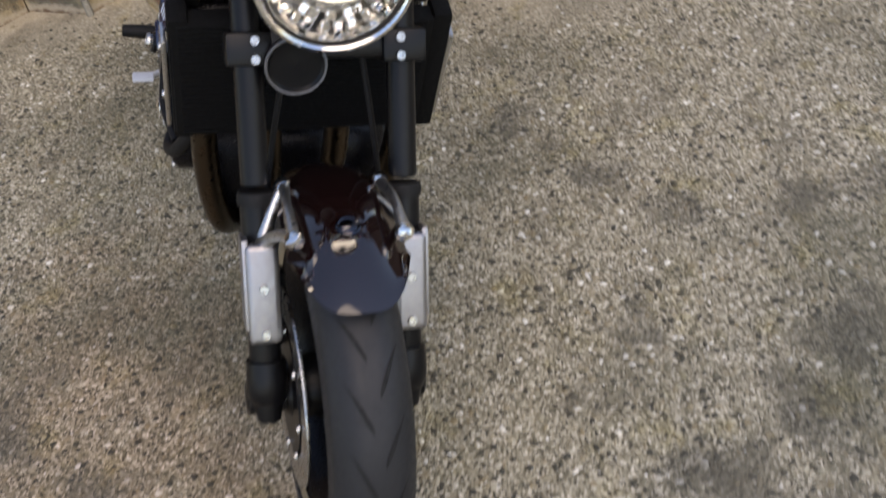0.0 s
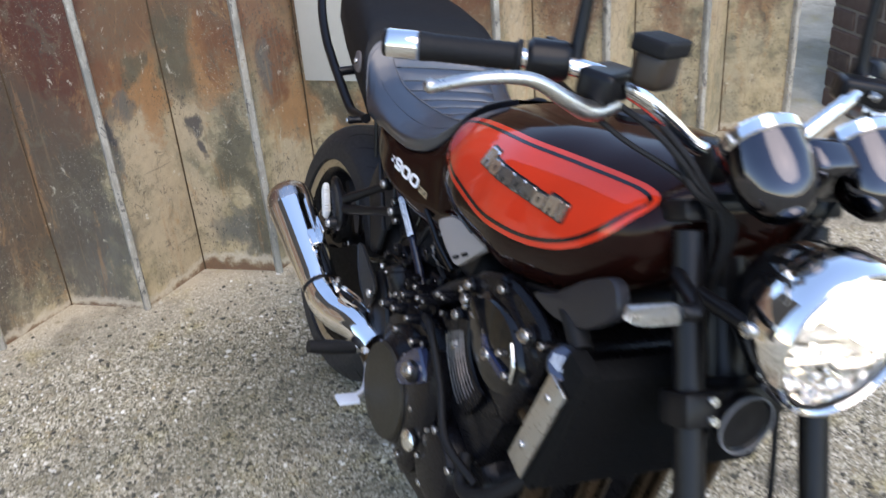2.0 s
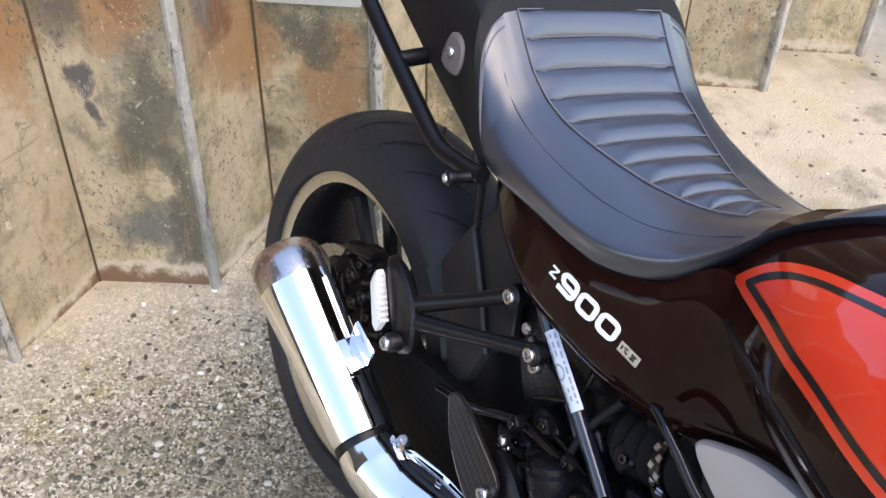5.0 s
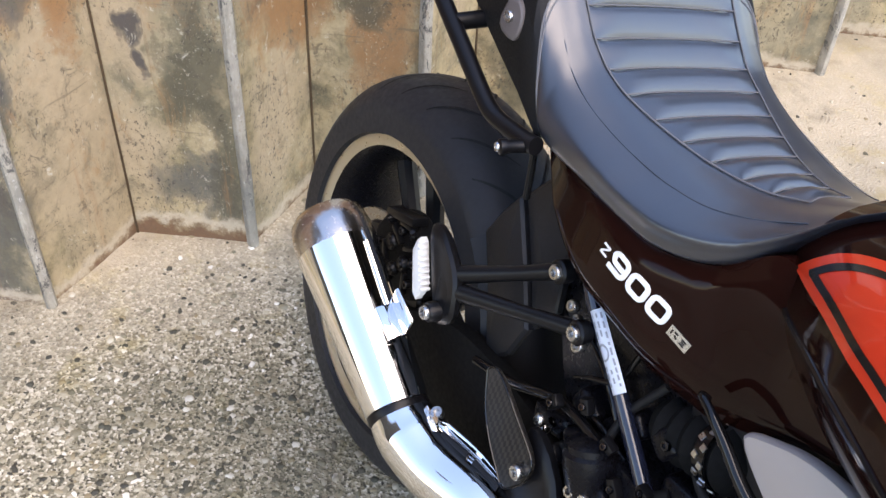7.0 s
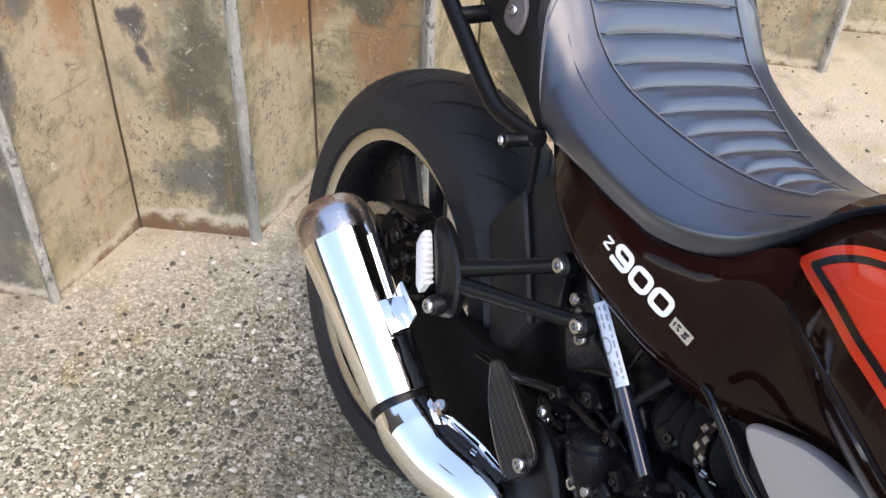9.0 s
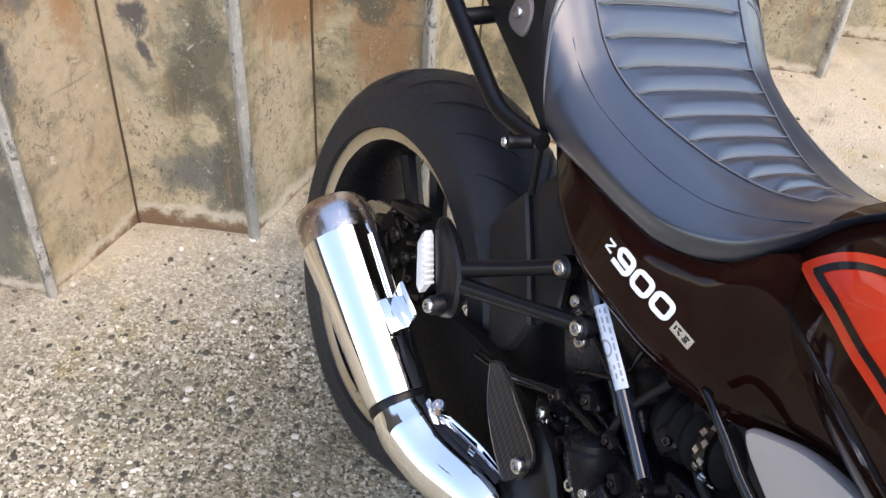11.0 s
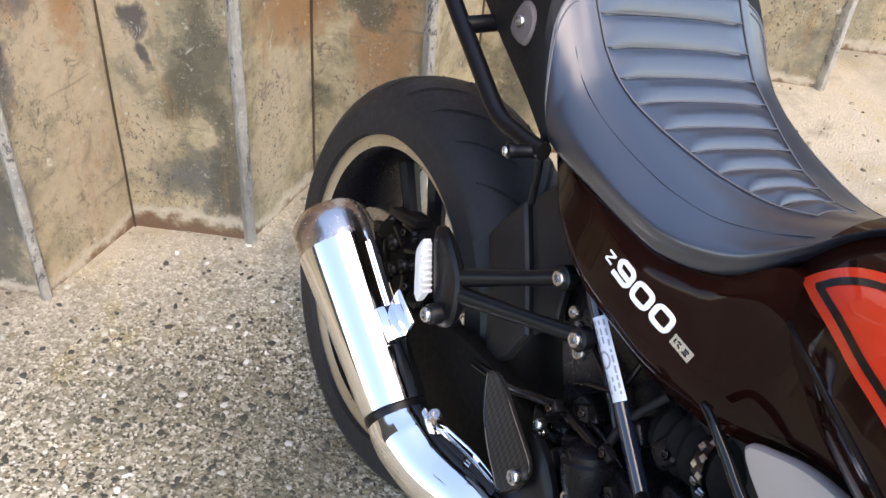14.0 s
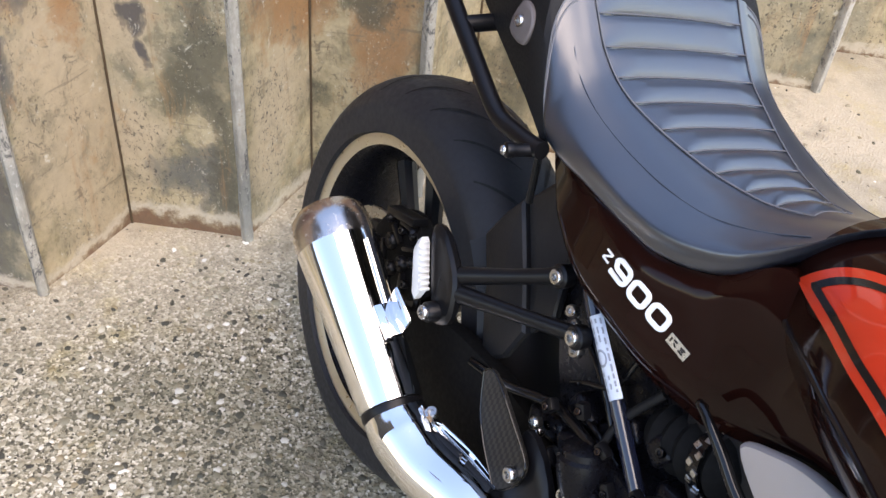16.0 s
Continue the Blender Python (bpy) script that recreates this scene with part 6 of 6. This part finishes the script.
def radiator(bike):
    r = new("radiator")
    r.parent = bike
    tagged(r, "black radiator with silver side trim")
    part("core", box((0.036, 0.375, 0.215), at(1.172, -0.012, 0.655, 0, 12, 0), 0.006), M_MATT, r)
    for i in range(24):
        part("core_fin", box((0.004, 0.355, 0.0035), at(1.192 + 0.0019 * (i - 11.5) * 0.9, -0.012, 0.655 + (i - 11.5) * 0.0085, 0, 12, 0), 0.001, seg=1), M_MATT, r)
    for sg in (-1, 1):
        part("side_tank", box((0.050, 0.030, 0.235), at(1.160, sg * 0.188, 0.655, 0, 14, 0), 0.008), M_MATT, r)
        t = part("side_trim", box((0.044, 0.008, 0.178), at(1.146, sg * 0.2085, 0.640, 0, 17, 0), 0.0035, seg=2), M_ALU, r, "brushed silver radiator side trim with two screws")
        for z, x in ((0.696, 1.160), (0.598, 1.128)):
            bolt(t, (x, sg * 0.2115, z), (0, sg, 0), 0.0062)
        part("shroud", plate(rounded([(1.020, 0.776), (1.07, 0.805), (1.13, 0.856), (1.185, 0.885), (1.208, 0.850), (1.175, 0.812), (1.141, 0.790), (1.080, 0.772)], 4), sg * 0.158, sg * 0.178, 0.002, 0.003), M_SHROUD, r, "black plastic shroud under the tank, sky tint in its colour")
    cap = part("filler_neck", lathe([(-0.02, 0.014), (0.0, 0.014), (0.0, 0.027), (0.012, 0.027), (0.016, 0.022), (0.016, 0.0)], (1.150, -0.186, 0.740), (0.25, -0.85, 0.35), 24), M_BLACK, r, "black radiator filler cap with worn print")
    # the cap face is black too, with mirrored sky painted in
    part("cap_face", lathe([(0.0162, 0.022), (0.0175, 0.0205), (0.0175, 0.006), (0.0162, 0.005)], (1.150, -0.186, 0.740), (0.25, -0.85, 0.35), 24, close=True), M_SKYBLACK, cap, "gloss black face of the cap, sky reflection in its colour")
    for k in range(5):
        part("print_bar", box((0.003, 0.022 - 0.004 * abs(k - 2), 0.0008), Matrix.Translation(Vector((1.150, -0.186, 0.740)) + Vector((0.25, -0.85, 0.35)).normalized() * 0.0178) @ Vector((0.25, -0.85, 0.35)).to_track_quat("Z", "Y").to_matrix().to_4x4() @ at((k - 2) * 0.0068, 0, 0), 0), M_LABEL, cap, smooth=False)
    part("upper_hose", tube([(1.15, -0.17, 0.76), (1.10, -0.165, 0.79), (1.04, -0.15, 0.77), (1.0, -0.12, 0.72)], 0.016, 14, 6), M_GRIP, r)
    return r


def chassis(bike):
    f = new("chassis")
    f.parent = bike
    tagged(f, "black tubular chassis and bodywork supports")
    for sg in (-1, 1):
        part("main_tube", tube([(1.20, sg * 0.035, 0.86), (1.08, sg * 0.11, 0.80), (0.93, sg * 0.145, 0.735), (0.78, sg * 0.140, 0.655), (0.66, sg * 0.132, 0.56), (0.58, sg * 0.13, 0.45), (0.56, sg * 0.12, 0.36)], 0.017, 14, 8), M_BLACK, f)
        part("inner_panel", plate(rounded([(0.34, 0.70), (0.45, 0.71), (0.60, 0.70), (0.64, 0.60), (0.62, 0.47), (0.50, 0.43), (0.40, 0.50), (0.335, 0.60)], 3), sg * 0.070, sg * 0.086, 0.002, 0.004), M_ENGINE, f, "black inner mudguard panel")
        part("seat_rail", tube([(0.80, sg * 0.085, 0.72), (0.60, sg * 0.085, 0.735), (0.40, sg * 0.085, 0.745), (0.15, sg * 0.085, 0.79), (-0.08, sg * 0.08, 0.835)], 0.013, 12, 6), M_BLACK, f)
        st = part("subframe_tube", tube([(0.366, sg * 0.113, 0.695), (0.40, sg * 0.115, 0.655), (0.490, sg * 0.115, 0.594), (0.560, sg * 0.118, 0.548), (0.60, sg * 0.12, 0.52)], 0.0088, 14, 6), M_SKYPIPE, f, "gloss black subframe tube with a sticker, sky reflection in its colour")
        if sg < 0:
            a, b = Vector((0.416, -0.1185, 0.6505)), Vector((0.488, -0.1185, 0.6020))
            d = (b - a).normalized()
            bm = bmesh.new()
            s, u = Vector((0, -1, 0)), d.cross(Vector((0, -1, 0)))
            loft(bm, [[a + d * k + (Vector((0, 0, 0)) + s * math.cos(t) + u * math.sin(t)) * 0.0102 - s * 0.003 for t in np.linspace(-1.25, 1.25, 9)] for k in (0.0, (b - a).length)], closed=False)
            lb = part("sticker", bm, M_LABEL, st, "silver sticker with grey print")
            rng = random.Random(5)
            for row, t0 in enumerate((-0.95, -0.45, 0.10, 0.60)):
                k = 0.004
                while k < (b - a).length - 0.008:
                    ln = rng.uniform(0.003, 0.008)
                    if not (row in (1, 2) and 0.032 < k + ln / 2 < 0.056):
                        bm = bmesh.new()
                        loft(bm, [[a + d * q + (s * math.cos(t) + u * math.sin(t)) * 0.0105 - s * 0.003 for t in np.linspace(t0, t0 + 0.20, 3)] for q in (k, k + ln)], closed=False)
                        part("print_bar", bm, M_LABELINK, lb)
                    k += ln + rng.uniform(0.0015, 0.004)
            bm = bmesh.new()
            loft(bm, [[a + d * (0.044 + 0.0095 * g * math.cos(w)) + (s * math.cos(0.62 * g * math.sin(w)) + u * math.sin(0.62 * g * math.sin(w))) * 0.0106 - s * 0.003 for w in np.linspace(0, 2 * math.pi, 21)[:-1]] for g in (1.0, 0.72)], caps=False)
            part("print_oval", bm, M_LABELINK, lb)
        part("swingarm", plate(rounded([(-0.05, 0.34), (0.02, 0.355), (0.12, 0.395), (0.22, 0.452), (0.36, 0.478), (0.48, 0.470), (0.56, 0.455), (0.57, 0.40), (0.50, 0.365), (0.25, 0.325), (0.0, 0.285), (-0.05, 0.295)], 4), sg * 0.096, sg * 0.118, 0.003, 0.008), M_MATT, f)
        part("axle_nut", lathe([(0, 0.0), (0.0, 0.020), (0.016, 0.020), (0.02, 0.016), (0.02, 0.0)], (0.0, sg * 0.128, 0.315), (0, sg, 0), 20), M_BOLT, f)
        # silver intake cover with two slots
        iv = part("intake_cover", plate(rounded([(0.632, 0.703), (0.672, 0.681), (0.702, 0.673), (0.738, 0.671), (0.787, 0.711), (0.828, 0.747), (0.815, 0.753), (0.775, 0.752), (0.726, 0.748), (0.690, 0.740), (0.659, 0.725)], 4), sg * 0.134, sg * 0.148, 0.003, 0.004, 8, lambda x, z: sg * 0.06 * (x - 0.70)), M_SILVER, f, "pale silver injector cover")
        for x in (0.736, 0.766):
            part("slot", box((0.020, 0.006, 0.006), at(x, sg * (0.1505 + 0.06 * (x - 0.70)), 0.687 + (x - 0.736) * 0.66, 0, -33, 0), 0.002, seg=1), M_GROOVE, iv)
        part("intake_bellows", lathe([(0, 0.024)] + [(0.008 + 0.010 * i, 0.034 if i % 2 else 0.028) for i in range(11)] + [(0.122, 0.0)], (0.527, sg * 0.082, 0.594), (0.90, sg * 0.10, 0.44), 24), M_MATT, f, "black ribbed intake duct")
        part("strut", tube([(0.578, sg * 0.128, 0.690), (0.583, sg * 0.146, 0.703), (0.598, sg * 0.150, 0.702), (0.629, sg * 0.150, 0.689), (0.664, sg * 0.150, 0.672), (0.72, sg * 0.145, 0.652)], [0.0042, 0.0042, 0.0044, 0.0058, 0.0064, 0.0064], 10, 5), M_GBLACK, f)
        hc = part("hose_clip", lathe([(0.078, 0.0358), (0.092, 0.0358), (0.092, 0.033), (0.078, 0.033)], (0.527, sg * 0.082, 0.594), (0.90, sg * 0.10, 0.44), 22, close=True), M_GBLACK, f, "black hose clip with bright slots")
        cd = Vector((0.90, sg * 0.10, 0.44)).normalized()
        cs = Vector((0, sg, 0)) - cd * cd.dot(Vector((0, sg, 0)))
        cs.normalize()
        cu = cd.cross(cs)
        for k in range(12):
            w = radians(-80 + 14 * k)
            q = Vector((0.527, sg * 0.082, 0.594)) + cd * (0.0812 if k % 2 else 0.0888) + (cs * math.cos(w) + cu * math.sin(w)) * 0.0360
            part("clip_tooth", lathe([(-0.001, 0.0046), (0.0008, 0.0043), (0.001, 0.0)], q, cs * math.cos(w) + cu * math.sin(w), 4), M_ALU, hc, smooth=False)
        # luggage loop behind the seat and its bobbin
        lp = part("grab_rail", tube([(0.298, sg * 0.168, 0.771), (0.284, sg * 0.169, 0.7675), (0.256, sg * 0.170, 0.7635), (0.229, sg * 0.171, 0.7610), (0.2025, sg * 0.172, 0.7670), (0.136, sg * 0.172, 0.7940), (0.076, sg * 0.170, 0.8165), (0.0, sg * 0.166, 0.848), (-0.10, sg * 0.150, 0.898), (-0.20, sg * 0.110, 0.947), (-0.235, 0.0, 0.963)], 0.0098, 14, 6), M_BLACK, f, "black tubular grab rail")
        part("rail_stub", tube([(0.106, sg * 0.170, 0.805), (0.112, sg * 0.118, 0.816)], 0.0098, 12, 1), M_BLACK, lp)
        part("bobbin", lathe([(0, 0.0), (0, 0.0072), (0.024, 0.0068), (0.026, 0.0082), (0.032, 0.0082), (0.034, 0.0055), (0.034, 0.0)], (0.290, sg * 0.168, 0.766), (-0.25, sg * 0.9, -0.15), 18), M_BLACK, lp)
        bolt(lp, (0.2812, sg * 0.1990, 0.7607), (-0.25, sg * 0.9, -0.15), 0.0052)
    for x, y, z, r in ((0.385, -0.118, 0.628, 0.007), (0.398, -0.120, 0.622, 0.005), (0.420, -0.125, 0.605, 0.008), (0.428, -0.130, 0.493, 0.0075), (0.512, -0.150, 0.492, 0.0075), (0.530, -0.150, 0.500, 0.006)):
        bolt(f, (x, y, z), (0, -1, 0.2), r)
    part("mount_rod", tube([(0.240, -0.125, 0.765), (0.251, -0.122, 0.722), (0.259, -0.118, 0.675)], 0.0042, 8, 4), M_BLACK, f)
    part("airbox", box((0.24, 0.20, 0.14), at(0.66, 0, 0.68), 0.03, seg=3), M_PLASTIC, f)
    part("battery_tray", box((0.26, 0.19, 0.13), at(0.42, 0, 0.70), 0.03, seg=3), M_MATT, f)
    part("tail_tray", box((0.36, 0.16, 0.05), at(0.10, 0, 0.82, 0, 13, 0), 0.02), M_PLASTIC, f)
    part("shock", tube([(0.56, 0.02, 0.50), (0.38, 0.02, 0.60)], 0.032, 18, 1), M_ENGINE, f)
    part("rear_master_cylinder", lathe([(0, 0.0), (0.0, 0.020), (0.020, 0.026), (0.045, 0.030), (0.060, 0.030), (0.063, 0.026), (0.070, 0.026), (0.074, 0.020), (0.076, 0.0)], (0.525, -0.128, 0.478), (-0.45, -0.05, 0.9), 24), M_ENGINE, f, "black rear brake cylinder")
    for x, y, z, sx, sz, ry in ((0.545, -0.128, 0.490, 0.045, 0.05, 20), (0.595, -0.092, 0.560, 0.05, 0.035, -10), (0.50, -0.090, 0.560, 0.03, 0.06, 35), (0.60, -0.085, 0.620, 0.045, 0.045, 10), (0.45, -0.095, 0.540, 0.04, 0.03, 15), (0.42, -0.100, 0.490, 0.06, 0.03, -20), (0.47, -0.118, 0.520, 0.030, 0.022, -35), (0.555, -0.100, 0.600, 0.03, 0.03, 25)):
        b = part("housing", box((sx, 0.036, sz), at(x, y, z, 0, ry, 0), 0.009, seg=3), M_ENGINE, f)
        bolt(b, (x + 0.006, y - 0.018, z + 0.006), (0, -1, 0.2), 0.0055, M_DARKCHROME)
    part("brake_line", tube([(0.500, -0.128, 0.545), (0.432, -0.122, 0.531), (0.406, -0.120, 0.517), (0.380, -0.120, 0.500), (0.345, -0.120, 0.478), (0.28, -0.118, 0.45)], 0.0062, 10, 6), M_GBLACK, f)
    # hoses, clips and brackets crowded behind the subframe tube
    rng = random.Random(21)
    for pts, r in (([(0.44, -0.112, 0.470), (0.47, -0.130, 0.505), (0.52, -0.128, 0.520), (0.575, -0.115, 0.505)], 0.0055), ([(0.43, -0.100, 0.520), (0.475, -0.112, 0.545), (0.53, -0.110, 0.540), (0.59, -0.100, 0.545)], 0.0042),
                   ([(0.50, -0.105, 0.470), (0.505, -0.125, 0.520), (0.50, -0.112, 0.580), (0.52, -0.100, 0.640)], 0.0048), ([(0.545, -0.120, 0.470), (0.555, -0.118, 0.515), (0.585, -0.108, 0.560)], 0.0062), ([(0.40, -0.095, 0.600), (0.45, -0.104, 0.590), (0.49, -0.104, 0.560)], 0.0045),
                   ([(0.42, -0.108, 0.555), (0.44, -0.112, 0.575), (0.47, -0.108, 0.600), (0.475, -0.100, 0.640)], 0.0035), ([(0.56, -0.095, 0.640), (0.60, -0.108, 0.600), (0.64, -0.110, 0.590)], 0.0050)):
        part("hose", tube(pts, r, 10, 6), M_GBLACK if r < 0.0046 else M_GRIP, f, "black hose")
    for x, z, w, h, ry in ((0.462, 0.488, 0.020, 0.012, 25), (0.505, 0.505, 0.014, 0.024, -20), (0.545, 0.530, 0.022, 0.012, 40), (0.575, 0.560, 0.016, 0.010, 10), (0.43, 0.535, 0.014, 0.020, 30), (0.47, 0.570, 0.012, 0.018, -35), (0.515, 0.560, 0.018, 0.010, 15)):
        c = part("clip", box((w, 0.012, h), at(x, -0.134, z, 0, ry, rng.uniform(-15, 15)), 0.003), M_BLACK, f)
        bolt(c, (x, -0.140, z), (0, -1, 0.3), 0.0042, M_DARKCHROME)
    for x, z in ((0.447, 0.474), (0.428, 0.508), (0.53, 0.497)):
        part("banjo", lathe([(-0.006, 0.007), (0.0, 0.0075), (0.004, 0.0065), (0.006, 0.004), (0.006, 0.0)], (x, -0.142, z), (0.1, -1, 0.3), 14), M_BOLT, f)
    # hugger: plate close over the tyre's front and side shields
    rings = []
    for k in range(19):
        a = radians(-18 + 72 * k / 18)
        row = []
        for th in (0.0, -0.004):
            r0 = []
            for j in range(13):
                v = -1 + j / 6
                r = 0.338 - 0.055 * abs(v) ** 3 + th
                r0.append((r * math.cos(a), v * (0.094 + th), 0.315 + r * math.sin(a)))
            row += r0 if th == 0 else r0[::-1]
        rings.append(row)
    part("hugger", loft(bmesh.new(), rings), M_PLASTIC, f, "matt black rear hugger")
    for sg in (-1, 1):
        part("hugger_side", plate([(0.186, 0.574), (0.205, 0.618), (0.227, 0.655), (0.278, 0.598), (0.326, 0.537), (0.312, 0.485), (0.279, 0.446), (0.255, 0.480), (0.225, 0.528)], sg * 0.086, sg * 0.100, 0.003, 0.004, place=lambda x, z: sg * 0.10 * (x - 0.25)), M_PLASTIC, f, "dark grey hugger side panel", smooth=False)
        part("hugger_flange", plate([(0.229, 0.657), (0.266, 0.712), (0.330, 0.665), (0.352, 0.585), (0.328, 0.539), (0.280, 0.600)], sg * 0.080, sg * 0.093, 0.002, 0.003, place=lambda x, z: sg * 0.10 * (x - 0.25)), M_PLASTIC, f, "black flange of the hugger", smooth=False)
    cal = part("rear_caliper", plate(rounded([(0.006, 0.450), (0.045, 0.500), (0.090, 0.514), (0.122, 0.478), (0.142, 0.430), (0.105, 0.398), (0.060, 0.402), (0.020, 0.418)], 3), -0.095, -0.124, 0.004, 0.006), M_MATT, f, "black cast rear brake caliper")
    for x, z, r in ((0.062, 0.462, 0.012), (0.098, 0.452, 0.011), (0.080, 0.430, 0.010), (0.118, 0.470, 0.007), (0.045, 0.488, 0.007)):
        part("piston_boss", lathe([(0, r), (0.008, r * 0.97), (0.011, r * 0.8), (0.009, r * 0.5), (0.012, r * 0.3), (0.012, 0.0)], (x, -0.124, z), (0, -1, 0), 18), M_BLACK, cal)
    for x, z, ry in ((0.070, 0.480, 20), (0.105, 0.482, -35), (0.052, 0.440, 60), (0.112, 0.430, 75), (0.085, 0.505, -15)):
        part("caliper_rib", box((0.030, 0.012, 0.006), at(x, -0.128, z, 0, ry, 0), 0.002), M_BLACK, cal)
    for x, z in ((0.030, 0.440), (0.078, 0.492), (0.120, 0.435), (0.075, 0.412)):
        bolt(cal, (x, -0.130, z), (0, -1, 0), 0.0058, M_BLACK)
    part("caliper_bridge", box((0.070, 0.024, 0.012), at(0.066, -0.122, 0.506, 0, -22, 0), 0.004), M_BLACK, cal)
    part("bleed_nipple", lathe([(0, 0.005), (0.012, 0.005), (0.014, 0.003), (0.02, 0.003), (0.02, 0.0)], (0.105, -0.130, 0.500), (0.3, -0.5, 0.8), 12), M_BLACK, cal)
    part("caliper_bracket", plate(rounded([(-0.030, 0.335), (0.02, 0.345), (0.075, 0.38), (0.13, 0.395), (0.12, 0.42), (0.04, 0.43), (-0.01, 0.44), (-0.045, 0.40)], 3), -0.100, -0.112, 0.001, 0.004), M_BLACK, f)
    sd = part("side_stand", tube([(0.62, 0.13, 0.24), (0.585, 0.20, 0.15), (0.55, 0.285, 0.085)], [0.014, 0.012, 0.011], 12, 5), M_BLACK, f, "black side stand")
    part("stand_foot", box((0.07, 0.05, 0.010), at(0.55, 0.296, 0.086, -LEAN, 0, 0), 0.004), M_BLACK, sd)
    return f


def motorcycle():
    bike = new("motorcycle")
    bike.rotation_euler = (radians(LEAN), 0, 0)
    tagged(bike, "brown and orange-red retro motorcycle leaning on its side stand", "motorcycle")
    chassis(bike)
    engine(bike)
    radiator(bike)
    exhaust(bike)
    rw = wheel(bike, "rear_wheel", 0.0, 0.315, 0.091, 0.2345, 0.072, 5, "rear wheel with a wide black tyre")
    brake_disc(rw, -0.085, 0.125)
    fw = wheel(bike, "front_wheel", 1.474, 0.300, 0.060, 0.231, 0.047, 5, "front wheel with a black road tyre")
    brake_disc(fw, -0.066, 0.150)
    brake_disc(fw, 0.066, 0.150)
    fw.rotation_euler = (0, 0, radians(2.0))
    front_end(bike)
    headlight(bike)
    gauges(bike)
    handlebar(bike)
    fuel_tank(bike)
    side_cover(bike)
    seat(bike)
    pegs(bike)
    return bike


def pale_board():
    """A pale panel fixed flat on one face of the piling."""
    a, b = Vector((-0.648 + 0.016, 0.1515 + 0.004, 0)), Vector((-0.520 + 0.004, 0.338 - 0.022, 0))
    d = (b - a).normalized()
    m = Matrix.Translation((a + b) / 2 + Vector((d.y, -d.x, 0)) * 0.004 + Vector((0, 0, 0.86))) @ Matrix.Rotation(math.atan2(d.y, d.x), 4, "Z")
    o = part("board", box(((b - a).length * 0.96, 0.010, 0.66), m, 0.003), M_BOARD)
    return tagged(o, "pale grey weathered board fixed to the sheet piling", "board")


def house_wall():
    """The plain dark house wall behind the camera; past its corner the yard lies open to the sky."""
    o = part("wall_south", box((9.0, 0.30, 6.8), at(-5.35, -5.10, 3.38), 0.01), M_FENCE)
    tagged(o, "plain dark timber-clad house wall", "wall", kind="structure")


ground()
pile_wall()
brick_pier("wall_north_1", -0.640, -0.300, 2.085, 2.19, 2.3, "dark brick pier with pale mortar joints")
brick_pier("wall_north_2", -0.640, -0.165, 2.194, 3.4, 2.3, "dark brick wall with pale mortar joints")
motorcycle()
pale_board()
house_wall()
pebbles(-0.64, 2.1, -1.2, 1.9, 9600, 0.0024, 0.0100, 11)
